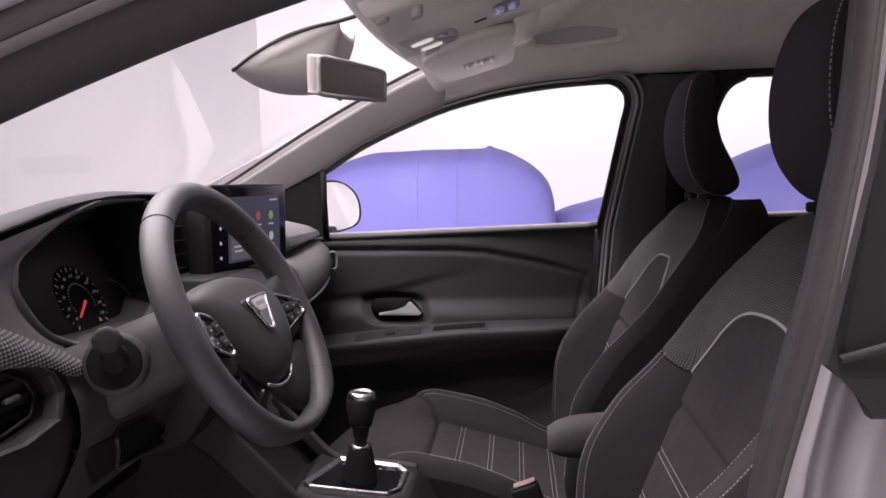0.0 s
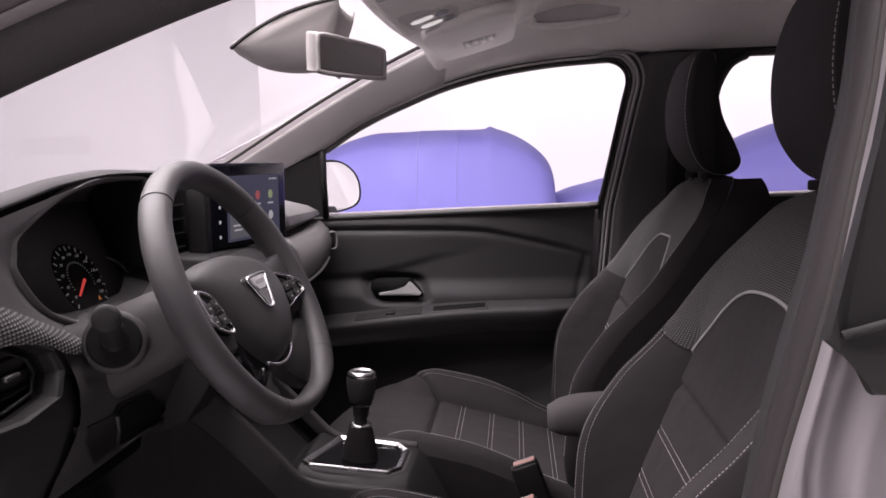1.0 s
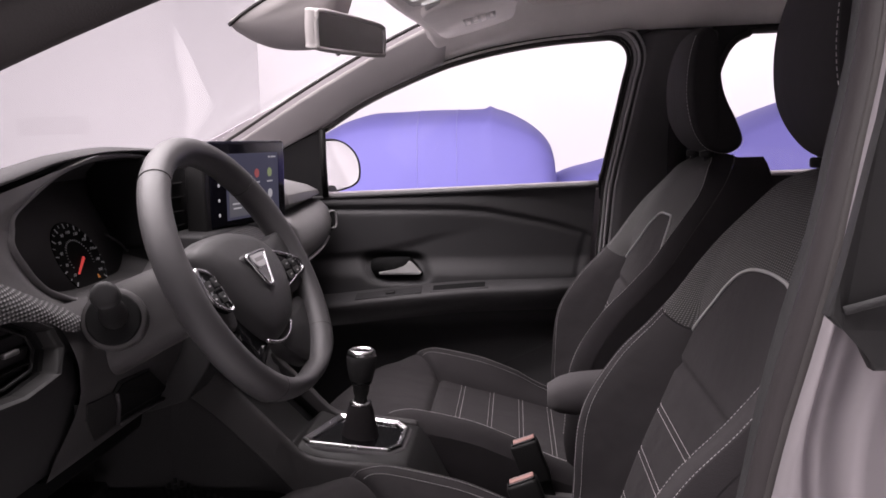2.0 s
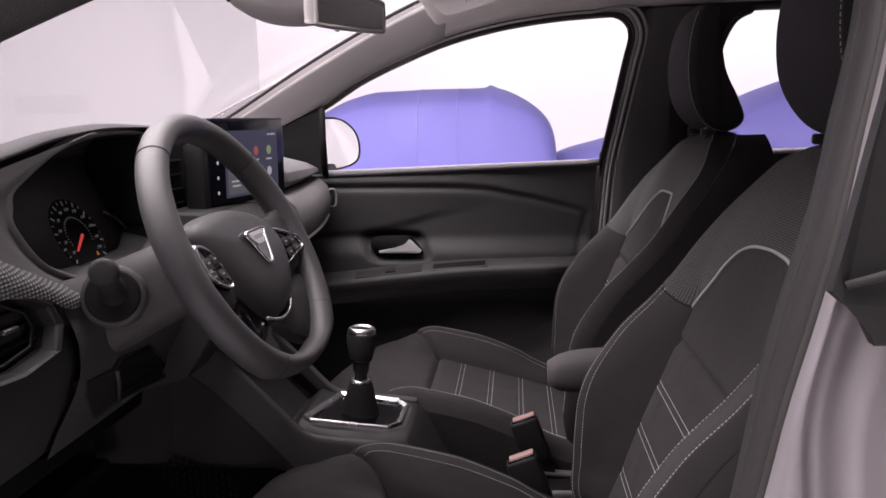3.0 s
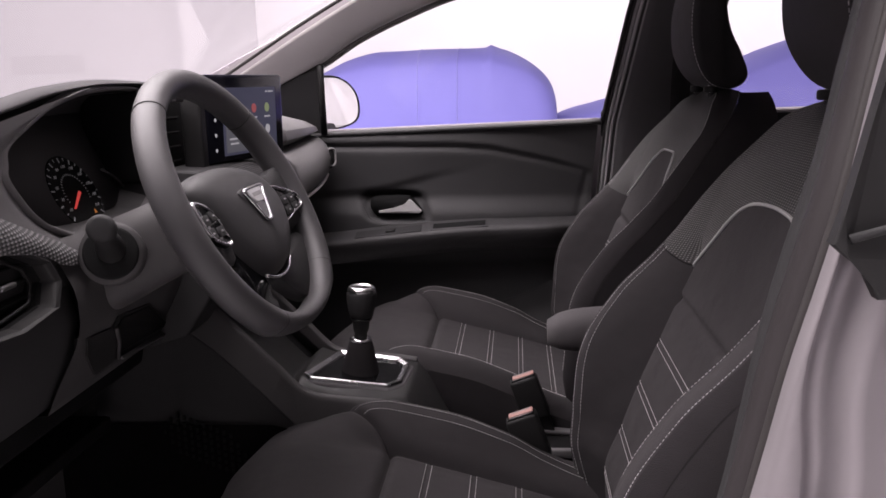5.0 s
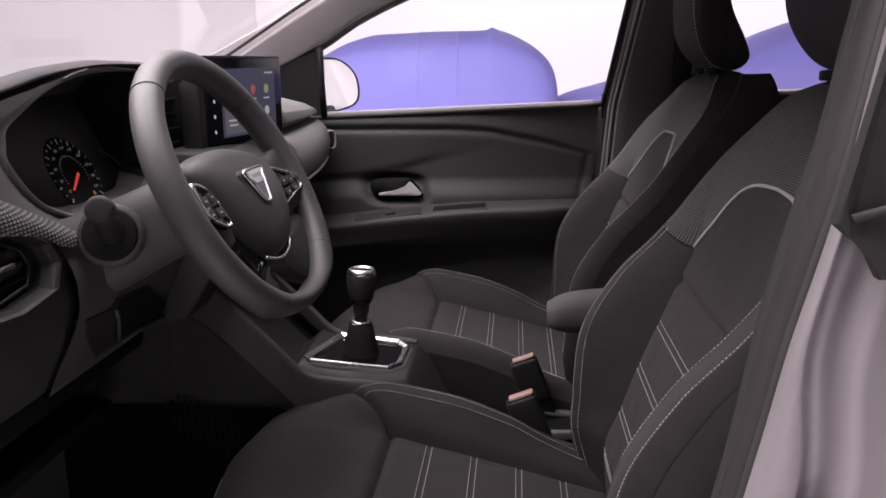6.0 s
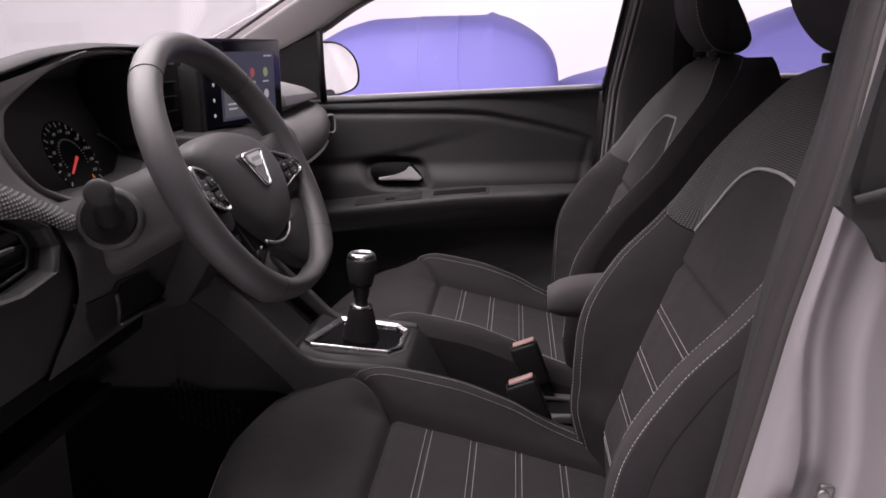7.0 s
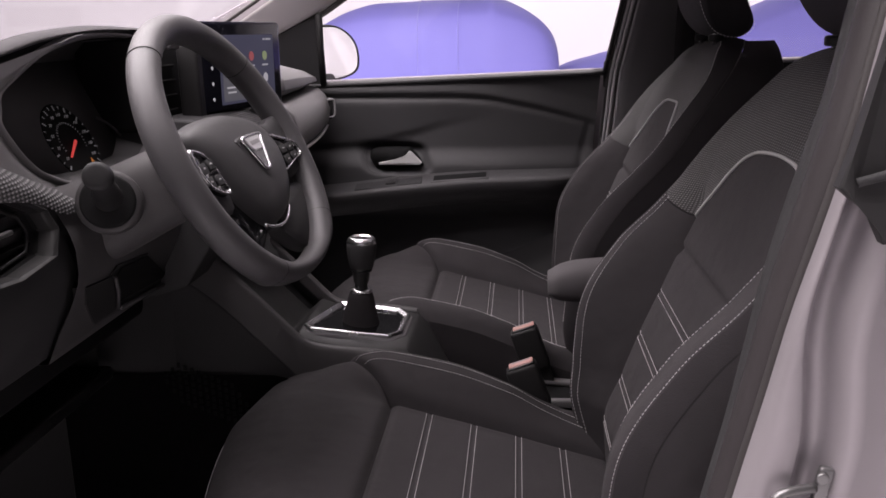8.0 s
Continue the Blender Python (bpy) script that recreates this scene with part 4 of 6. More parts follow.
def build_seat(label):
    root = thing("car_seat", (0.3 + SEAT_DX, SEAT_Y, 0.2), label, "car seat", "front seats")
    # cushion
    cush = part("cushion_front", grid(lambda u, v: seat_pt(-0.125 + v * (cut_x(abs(u - 0.5) * 0.516) + 0.125), (u - 0.5) * 0.516), 64, 90), FABRIC, root)
    part("cushion_ribs", grid(lambda u, v: seat_pt(0.118 + v * 0.342, (u - 0.5) * 0.348), 80, 110), FABRIC, root, "ribbed seat centre panel")
    for sgn in (-1, 1):
        def bol(u, v):
            c = 0.174 + 0.084 * u
            return seat_pt(cut_x(c) + v * (0.46 - cut_x(c)), sgn * c)
        part("cushion_bolster", grid(bol, 40, 60), FABRIC, root, "raised side bolster")

        def skirt(u, v):
            p = seat_pt(-0.125 + 0.585 * u, sgn * 0.258)
            q = Vector((p.x, p.y + SEAT_M * sgn * 0.012 * math.sin(1.57 * min(1, v * 3)), p.z + (0.27 - p.z) * v))
            return q
        part("cushion_side", grid(skirt, 40, 10), FABRIC_SIDE, root, "black fabric cushion side")
        for k in (0.0, 0.012):
            pts = []
            for i in range(60):
                t = i / 59
                c = 0.225 - k - 0.012 * step(0.6, 1, t)
                x0 = cut_x(c) + 0.004
                pts.append(seat_pt(x0 + t * (0.44 - x0), sgn * c, 0.0012))
            part("seam_stitching", stitches(pts), THREAD, root, "grey stitched bolster seam")
    part("cushion_nose", grid(lambda u, v: seat_pt(-0.125, (u - 0.5) * 0.516) + Vector((0.03 * v, 0, -0.10 * v)), 30, 6), FABRIC, root)
    for rx in RIB_X[:4]:
        for k in (-0.0041, 0.0041):
            part("rib_stitching", stitches([seat_pt(rx + k, -0.168 + 0.336 * i / 24, 0.001) for i in range(25)]), THREAD, root)
    pts = [seat_pt(-0.1135, (i / 60 - 0.5) * 0.47, 0.001) + Vector((-0.0012, 0, 0)) for i in range(61)]
    part("front_stitching", stitches(pts), THREAD, root)
    part("panel_seam", tube([seat_pt(0.118, -0.172 + 0.344 * i / 20, 0.0002) for i in range(21)], 0.0013, 6), FABRIC_SIDE, root)
    for sgn in (-1, 1):
        part("panel_seam", tube([seat_pt(cut_x(0.174 + 0.08 * i / 20), sgn * (0.174 + 0.08 * i / 20), 0.0002) for i in range(21)], 0.0013, 6), FABRIC_SIDE, root)
        part("panel_seam", tube([seat_pt(0.118 + 0.33 * i / 40, sgn * 0.1735, 0.0002) for i in range(41)], 0.0012, 6), FABRIC_SIDE, root)
        part("panel_seam", tube([back_pt(sgn * 0.172, 0.40 + 0.37 * i / 40, 0.0) for i in range(41)], 0.0012, 6), FABRIC_SIDE, root)
    # backrest: panels that share one surface
    def zlow(y):
        if SEAT_M < 0:
            return Z_FAR_NEAR(y) if y > 0 else Z_FAR(-y)
        return Z_LINE(y)
    part("back_ribs", grid(lambda u, v: back_pt((u - 0.5) * 0.344, 0.37 + v * (zlow((u - 0.5) * 0.344) - 0.37)), 64, 120), FABRIC, root, "ribbed backrest centre panel")
    for sgn in (-1, 1):
        def bol(u, v):
            z = 0.37 + v * (zlow(sgn * (0.172 + u * 0.09)) - 0.37)
            return back_pt(sgn * (0.172 + u * (BACK_W(z) - 0.172)), z)
        seam = 1.0 if sgn > 0 else 0.83
        part("back_bolster", grid(lambda u, v: bol(u * seam, v), 44, 80), FABRIC, root, "raised side bolster")
        if sgn < 0:
            # continues the bolster's fabric; the darker cloth paints the shade past the seam
            part("bolster_edge", grid(lambda u, v: bol(seam + u * (1 - seam), v), 12, 80), FABRIC_SIDE, root, "bolster outside the seam, its shade put into a darker cloth")
        for k in ((0.008, 0.018) if sgn > 0 else (-0.014, 0.014)):
            pts = []
            for i in range(60):
                z = 0.40 + ((0.775 if sgn > 0 else 0.83) - 0.40) * i / 59
                pts.append(back_pt(sgn * (BACK_W(z) - 0.030 - k), z, 0.0012))
            part("seam_stitching", stitches(pts, 0.0034 if sgn > 0 else 0.0027, 0.0016, 0.0005 if sgn > 0 else 0.00034), THREAD, root, "grey stitched bolster seam")
        part("back_side", grid(lambda u, v: (lambda z: (lambda p: p + Vector(((BACK_D(z) + 0.02) * v, SEAT_M * sgn * 0.010 * math.sin(math.pi * v), 0)))(back_pt(sgn * BACK_W(z), z)))(0.34 + 0.630 * u), 60, 8), FABRIC_SIDE, root, "black fabric backrest side")
    if SEAT_M < 0:
        # the dark side cloth wraps round the bolster's edge, with a stitched line
        def wrap(u, v):
            z = 0.36 + 0.610 * u
            return back_pt(BACK_W(z) - EDGE_IN(z) * (1 - v), z, 0.0022 * min(1.0, 5 * v + 0.35))
        part("edge_wrap", grid(wrap, 90, 10), FABRIC_SIDE, root, "black fabric wrapped round the bolster")
        line = [wrap(i / 90, 0.10) + Vector((-0.0008, -0.0004, 0)) for i in range(20, 91)]
        part("edge_stitching", stitches(line, 0.0034, 0.0020, 0.0005), THREAD, root, "grey stitched edge")
    zz = np.linspace(0.70, 1.0, 61)
    run = np.concatenate([[0], np.cumsum([math.hypot(BACK_X(b) - BACK_X(a), b - a) for a, b in zip(zz, zz[1:])])])

    def along(y):
        return math.copysign(0.46 * min(abs(y), 0.165) + 0.92 * max(0.0, abs(y) - 0.165), y)

    def mesh_pt(u, v):
        yy = (u - 0.5) * 0.524
        z0 = zlow(yy)
        z = z0 + v * (0.970 - z0)
        return back_pt((u - 0.5) * 2 * BACK_W(z) * 1.0, z)
    part("back_mesh", grid(mesh_pt, 72, 44, lambda u, v: (along((u - 0.5) * 0.524), float(np.interp(zlow((u - 0.5) * 0.524) + v * (0.970 - zlow((u - 0.5) * 0.524)), zz, run)) * 1.2)), MESH, root, "dotted grey woven mesh upper panel")
    pts = [back_pt(y, zlow(y), 0.001) for y in np.linspace(-0.172, 0.172, 60)]
    part("piping", tube(pts, 0.0022, 8), PIPING, root, "pale grey piping")
    for sgn in (1,):
        part("panel_seam", tube([back_pt(sgn * y, zlow(sgn * y), -0.001) for y in np.linspace(0.172, 0.235, 14)], 0.0015, 6), FABRIC_SIDE, root)
    for rz in RIB_Z:
        for k in (-0.0041, 0.0041):
            part("rib_stitching", stitches([back_pt(-0.168 + 0.336 * i / 20, rz + k, 0.001) for i in range(21)]), THREAD, root)
    # back shell
    part("back_shell", grid(lambda u, v: (lambda z: Vector((BACK_X(z) + BACK_D(z) + 0.015 - 0.02 * (2 * v - 1) ** 4, SEAT_Y + (2 * v - 1) * BACK_W(z), z)))(0.34 + 0.630 * u), 30, 16), FABRIC_SIDE, root)
    part("back_top", grid(lambda u, v: (lambda p, q: p + (q - p) * v + Vector((0, 0, 0.006 * math.sin(math.pi * v))))(back_pt((2 * u - 1) * BACK_W(0.970), 0.970), Vector((BACK_X(0.970) + BACK_D(0.970) + 0.015, SEAT_Y + (2 * u - 1) * BACK_W(0.970), 0.970))), 16, 6), FABRIC_SIDE, root)
    # base
    part("seat_base", box(0.46, 0.44, 0.14, Matrix.Translation((0.20, SEAT_Y, 0.27)), 0.03), PLASTIC_BLACK, root)
    for sgn in (-1, 1):
        part("seat_rail", box(0.52, 0.03, 0.04, Matrix.Translation((0.18, SEAT_Y + sgn * 0.19, FLOOR_Z + 0.02)), 0.006), PLASTIC_BLACK, root)
    # headrest
    prof = [(0.645, 1.207), (0.622, 1.190), (0.606, 1.150), (0.599, 1.10), (0.603, 1.05), (0.618, 1.012), (0.643, 0.985), (0.680, 0.975), (0.706, 0.982),
            (0.713, 1.002), (0.697, 1.035), (0.672, 1.08), (0.662, 1.13), (0.662, 1.175), (0.659, 1.198)]
    ring0 = spline([Vector((a, 0, b)) for a, b in prof], 4, True)
    cxm, czm = 0.645, 1.09
    rings = []
    NS = 24
    for i in range(NS + 1):
        a = -1 + 2 * i / NS
        yy = 0.122 * math.sin(a * math.pi / 2)
        k = 0.80 + 0.20 * max(0.0, 1 - abs(math.sin(a * math.pi / 2)) ** 6) ** 0.5
        kz = 0.90 + 0.10 * max(0.0, 1 - abs(math.sin(a * math.pi / 2)) ** 5) ** 0.5
        bend = 0.012 * (yy / 0.122) ** 2
        ring = []
        for p in ring0:
            fx = bend * max(0, (0.70 - p.x) / 0.1)
            ww = HEAD_W(p.z)
            ring.append(Vector((cxm + (p.x - cxm) * k + fx, SEAT_Y + yy * ww, czm + (p.z - czm) * kz)))
        rings.append(ring)
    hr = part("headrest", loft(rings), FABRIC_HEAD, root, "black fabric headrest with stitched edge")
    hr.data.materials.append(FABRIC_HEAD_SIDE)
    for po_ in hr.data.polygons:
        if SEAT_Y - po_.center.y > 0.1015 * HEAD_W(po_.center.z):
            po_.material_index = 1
    for sgn in (-1, 1):
        pts = []
        for p in ring0[len(ring0) // 15 * 0: len(ring0)]:
            if p.x < 0.70 or p.z < 1.0:
                pts.append(Vector((cxm + (p.x - cxm) * 1.0 + 0.010 * max(0, (0.70 - p.x) / 0.1), SEAT_Y + sgn * 0.102 * HEAD_W(p.z), czm + (p.z - czm) * 0.986)))
        if sgn < 0:
            part("headrest_stitching", stitches(pts[4:40], 0.0042, 0.0026, 0.0007), THREAD, hr)
        part("headrest_post", tube([(0.655, SEAT_Y + sgn * 0.06, 0.95), (0.655, SEAT_Y + sgn * 0.06, 1.02)], 0.006, 12), CHROME, root, "chrome headrest post")
        part("post_guide", disc(0.014, 0.012, Matrix.Translation((0.655, SEAT_Y + sgn * 0.06, 0.976)), 20, 0.003), PLASTIC_BLACK, root)
    return root


seat = build_seat("charcoal fabric bucket seat with grey double stitching")
part("bolster_side", grid(lambda u, v: (lambda z: (lambda p: p + Vector((0.05 * v, -0.004 - 0.006 * math.sin(math.pi * 0.5 * v), 0)))(back_pt(-BACK_W(z), z)))(0.36 + 0.58 * u), 60, 12), FABRIC, seat, "charcoal fabric outer side of the bolster")
SEAT_Y, SEAT_M, SEAT_DX = 0.36, -1, 0.006
build_seat("charcoal fabric passenger seat with grey stitching and piping")
# armrest on the driver's seat
rings = []
for i in range(15):
    t = i / 14
    x = 0.346 + 0.25 * t
    zc = 0.618 + 0.02 * t
    r = 0.031 * (0.55 + 0.45 * min(1, (t * 6)) ** 0.5)
    rings.append([Vector((x, -0.035 + 0.036 * math.copysign(abs(math.cos(a)) ** 0.7, math.cos(a)) * (0.7 + 0.3 * min(1, t * 5) ** 0.5), zc + r * math.copysign(abs(math.sin(a)) ** 0.8, math.sin(a)))) for a in np.linspace(0, 2 * math.pi, 21)[:-1]])
part("armrest", loft(rings), FABRIC_ARM, seat, "small charcoal fabric folding armrest")


def buckle(y, x, z, lean):
    root = thing("belt_buckle", (x, y, z - 0.13), "black seat belt buckle with a red release button", "seat belt buckle", "seat belt buckles")
    m = Matrix.Translation((x, y, z)) @ Matrix.Rotation(radians(lean), 4, "Y")
    part("buckle_body", box(0.048, 0.030, 0.078, m @ Matrix.Translation((0, 0, -0.040)), 0.006), PLASTIC_BLACK, root)
    part("button_well", box(0.041, 0.020, 0.004, m @ Matrix.Translation((0.001, -0.002, -0.0005)), 0.001), GLOSS_BLACK, root)
    part("release_button", box(0.038, 0.016, 0.006, m @ Matrix.Translation((0.002, -0.002, 0.001)), 0.002), RED, root, "red release button")
    part("button_groove", box(0.030, 0.002, 0.0012, m @ Matrix.Translation((0.002, 0.001, 0.0041)), 0.0004), GREY_TRIM, root)
    part("stalk", box(0.022, 0.008, 0.13, m @ Matrix.Translation((0.01, 0, -0.12)), 0.003), PLASTIC_BLACK, root)
    return root


buckle(0.085, 0.3075, 0.5025, -19)
buckle(-0.105, 0.3025, 0.511, -20)

tray2 = thing("seat_bracket", (0.367, 0.06, 0.38), "grey plastic bracket with a dark slot beside the buckles", "bracket")
part("bracket_plate", box(0.056, 0.066, 0.008, Matrix.Translation((0.364, 0.112, 0.402)) @ Matrix.Rotation(radians(6), 4, "Y"), 0.003), BRACKET, tray2)
part("bracket_slot", box(0.056, 0.058, 0.02, Matrix.Translation((0.364, 0.050, 0.388)), 0.003), VENT_DARK, tray2, "dark slot")
part("bracket_lip", box(0.056, 0.012, 0.016, Matrix.Translation((0.366, 0.014, 0.395)), 0.004), BRACKET, tray2)

# ---- steering wheel ----
WC = Vector((-0.0274, -0.321, 0.8624))
TILT, TURN = radians(26.9), 0.072
UPV, FACE_N = Vector((-math.sin(TILT), 0, math.cos(TILT))), Vector((math.cos(TILT), 0, math.sin(TILT)))
ACROSS = Vector((0, 1, 0)) * math.cos(TURN) + FACE_N * math.sin(TURN)
NRM = FACE_N * math.cos(TURN) - Vector((0, 1, 0)) * math.sin(TURN)


def wp(a, b, c=0.0):
    """A point of the wheel: a to the driver's right, b up the wheel, c towards the driver."""
    return WC + ACROSS * a + UPV * b + NRM * c


wheel = thing("steering_wheel", WC, "dark leather steering wheel with chrome-edged buttons", "steering wheel")
RIM_R = 0.162


def rim_pt(ang, rr=0.0, c=0.0):
    r = RIM_R + rr
    b = r * math.sin(ang)
    if b < -0.139:
        b = -0.139 + (b + 0.139) * 0.62
    return wp(r * math.cos(ang), b, c)


rings = []
for i in range(96):
    ang = 2 * math.pi * i / 96
    low = step(0.2, 1.0, -math.sin(ang))
    ring = []
    for j in range(16):
        h = 2 * math.pi * j / 16
        ring.append(rim_pt(ang, (0.0168 + 0.001 * low) * math.cos(h), (0.0186 + 0.0005 * low) * math.sin(h)))
    rings.append(ring)
rim_ob = part("rim", loft(rings, False, True, True), LEATHER, wheel, "leather-wrapped rim")
for deg in (127, 40, 237, 314):
    ang = radians(deg)
    part("rim_seam", tube([rim_pt(ang, 0.0170 * math.cos(h), 0.0187 * math.sin(h)) for h in np.linspace(0, 2 * math.pi, 25)[:-1]], 0.0006, 5, True), PLASTIC_BLACK, rim_ob)


hub_o = outline2([(-0.112, 0.034), (-0.078, 0.051), (0, 0.051), (0.062, 0.036), (0.098, 0.012), (0.105, -0.020), (0.084, -0.055), (0.045, -0.081), (0, -0.091), (-0.038, -0.088), (-0.068, -0.060), (-0.092, -0.020)], 5)
rings = []
for k, c in ((0.98, -0.035), (1.02, -0.012), (1.0, -0.002), (0.93, 0.006), (0.78, 0.0115), (0.55, 0.0155), (0.28, 0.018), (0.05, 0.019)):
    rings.append([wp(a * k, -0.02 + (b + 0.02) * k, c) for a, b in hub_o])
part("airbag_cover", loft(rings), HUB, wheel, "domed black airbag cover")
# badge: plain shield shape
bo = outline2([(-0.026, 0.013), (0.026, 0.013), (0.024, 0.003), (0.012, -0.022), (0.007, -0.030), (-0.005, -0.030), (-0.011, -0.022), (-0.024, 0.003)], 3)
badge = part("badge", prism([(a * 1.30, b * 1.28 - 0.001) for a, b in bo], wp, 0.008, 0.0180, 0.003), HUB, wheel, "raised shield-shaped badge mount", False)
part("badge_plate", prism(bo, wp, 0.016, 0.0205, 0.0015), GLOSS_BLACK, badge, "gloss black shield", False)
part("badge_rim", tube([wp(a * 0.97, b * 0.97, 0.0205) for a, b in bo], 0.0024, 8, True), CHROME, badge, "chrome edge")
part("badge_bar", prism([(-0.021, 0.0115), (0.021, 0.0115), (0.019, 0.002), (0.010, -0.006), (-0.010, -0.006), (-0.019, 0.002)], wp, 0.015, 0.0224, 0.0012), ALU, badge, "satin silver panel", False)
part("badge_mark", prism([(-0.013, 0.0065), (0.013, 0.0065), (0.012, 0.0015), (-0.012, 0.0015)], wp, 0.0222, 0.0228), GREY_TRIM, badge, "", False)
part("airbag_mark", prism([(0.045, -0.048), (0.056, -0.048), (0.056, -0.052), (0.045, -0.052)], wp, 0.0085, 0.0115), PLASTIC, wheel, "faint moulded mark", False)
# spokes and button pods
POD_L = [(0.135, 0.024), (0.110, 0.017), (0.097, 0.001), (0.093, -0.018), (0.093, -0.034), (0.108, -0.033), (0.132, -0.019), (0.139, 0.002)]
POD_R = [(0.080, 0.007), (0.112, -0.001), (0.144, -0.015), (0.154, -0.026), (0.150, -0.033), (0.120, -0.037), (0.074, -0.043), (0.073, -0.020)]
for s, pod_o in ((-1, POD_L), (1, POD_R)):
    def wpc(a, b, d):
        return wp(a, b, (0.0085 if a < 0 else 0.0105) + 0.004 * (abs(a) - 0.11) / 0.065 + d)
    so = [(0.080, 0.018), (0.120, 0.022), (0.153, 0.026), (0.156, -0.034), (0.140, -0.046), (0.085, -0.052)]
    part("spoke", prism([(s * a, b) for a, b in outline2(so, 4)], wpc, -0.030, -0.008, 0.005), HUB, wheel)
    po = outline2(pod_o, 5)
    mx, my = sum(a for a, b in po) / len(po), sum(b for a, b in po) / len(po)
    pod = part("button_pod", prism([(s * a, b) for a, b in po], wpc, -0.014, -0.002, 0.0015), GLOSS_BLACK, wheel, "gloss black button pod")
    pin = [(mx + (a - mx) * 0.86 - 0.003, my + (b - my) * 0.86 - 0.001) for a, b in po]
    mid = [(a * 0.85 + c * 0.15, b * 0.85 + e * 0.15) for (a, b), (c, e) in zip(po, pin)]
    part("pod_trim", loft([[wpc(s * a, b, d) for a, b in q_] for q_, d in ((po, -0.008), (po, -0.001), (mid, 0.0006), (pin, -0.0002), (pin, -0.004))], False, True, True), CHROME, pod, "chrome trim crescent")
    for da0, db0 in ((-0.011, 0.010), (0.010, 0.008), (-0.012, -0.009), (0.011, -0.008)):
        a0, b0 = mx + da0, my + db0 * (1 if s < 0 else 0.8) - (0.004 if s > 0 else 0)
        part("button", prism([(s * (a0 + da), b0 + db) for da, db in ((-0.008, -0.006), (0.008, -0.006), (0.008, 0.006), (-0.008, 0.006))], wpc, -0.004, 0.0, 0.001), PLASTIC_SOFT, pod)
        part("button_mark", prism([(s * (a0 + da), b0 + db) for da, db in ((-0.0025, -0.001), (0.0025, -0.001), (0.0025, 0.001), (-0.0025, 0.001))], wpc, -0.0004, 0.0004), GREY_TRIM, pod)
    if s < 0:
        lo = [(0.098, -0.024), (0.074, -0.034), (0.059, -0.064), (0.036, -0.090), (0.044, -0.098), (0.050, -0.116), (0.047, -0.134), (0.075, -0.130), (0.112, -0.095), (0.140, -0.050), (0.130, -0.034)]
    else:
        lo = [(-0.001, -0.095), (0.039, -0.082), (0.070, -0.066), (0.110, -0.062), (0.142, -0.078), (0.132, -0.118), (0.092, -0.140), (0.063, -0.144), (0.038, -0.135), (0.013, -0.1155)]
    part("lower_spoke", prism([(s * a, b) for a, b in outline2(lo, 4)], wp, -0.024, -0.004, 0.006), GLOSS_BLACK if s < 0 else HUB, wheel, "gloss black lower spoke" if s < 0 else "")
pts = [wp(a, b, 0.001) for a, b in ((-0.046, -0.086), (-0.022, -0.094), (0.003, -0.0965), (0.026, -0.0925), (0.044, -0.083))]
part("hub_trim", tube(spline(pts, 6), 0.0022, 8), CHROME, wheel, "chrome line under the hub")
part("hub_back", disc(0.06, 0.05, Matrix.Translation(wp(0, -0.02, -0.05)) @ NRM.to_track_quat("Z", "Y").to_matrix().to_4x4(), 32, 0.008), PLASTIC_BLACK, wheel)

# steering column shroud with stalk
CC, CT = Vector((-0.023, -0.361, 0.874)), radians(24.6)


def cp(a, b, c):
    """A point of the column: a to the driver's right, b up, c towards the driver."""
    return CC + Vector((c * math.cos(CT) - b * math.sin(CT), a, b * math.cos(CT) + c * math.sin(CT)))


col = thing("steering_column", cp(0, -0.03, -0.1), "dark plastic steering column shroud with an indicator stalk", "steering column")
rings = []
for d, w, h in ((-0.055, 0.046, 0.034), (-0.07, 0.056, 0.038), (-0.12, 0.064, 0.040), (-0.2, 0.07, 0.045), (-0.26, 0.07, 0.05)):
    rings.append([cp(w * math.copysign(abs(math.cos(a)) ** 0.6, math.cos(a)), -0.012 + h * (1.0 if math.sin(a) < 0 else 1.35) * math.copysign(abs(math.sin(a)) ** 0.6, math.sin(a)), d) for a in np.linspace(0, 2 * math.pi, 33)[:-1]])
part("shroud", loft(rings), KNEE, col)
base = Vector((-0.133, -0.448, 0.828))
q = Vector((0.30, -0.90, 0.25)).normalized().to_track_quat("Z", "Y").to_matrix().to_4x4()
part("stalk_collar", disc(0.034, 0.03, Matrix.Translation(base) @ q, 32, 0.006), KNEE, col)
part("stalk_socket", disc(0.0285, 0.012, Matrix.Translation(base + q.to_3x3() @ Vector((0, 0, 0.014))) @ q, 32, 0.003), VENT_DARK, col)
tip = Vector((-0.101, -0.530, 0.869))
part("indicator_stalk", tube(spline([base, base.lerp(tip, 0.5), tip], 5), lambda t: 0.0150 - 0.0040 * step(0.25, 0.75, t), 14), PLASTIC_BLACK, col)
part("stalk_knob", disc(0.0138, 0.026, Matrix.Translation(tip) @ q, 24, 0.0055), PLASTIC_SOFT, col)

# ---- dashboard ----
dash = thing("dashboard", (-0.3, 0, 0.5), "dark grey moulded dashboard with a woven trim strip", "dashboard")


def along_y(ys, prof, cap=True):
    return loft([[Vector((x, y, z)) for x, z in prof(y)] for y in ys], cap)


def bow(y):
    """The dashboard's rear face stands back towards the doors."""
    return -0.058 * (y / 0.62) ** 2


def pad_drop(y):
    """The pad lies lower behind the instrument hood."""
    return 0.085 * step(-0.06, -0.20, y)


def pad_x(y, x):
    return x - 0.20 * step(0.15, 0.11, y)


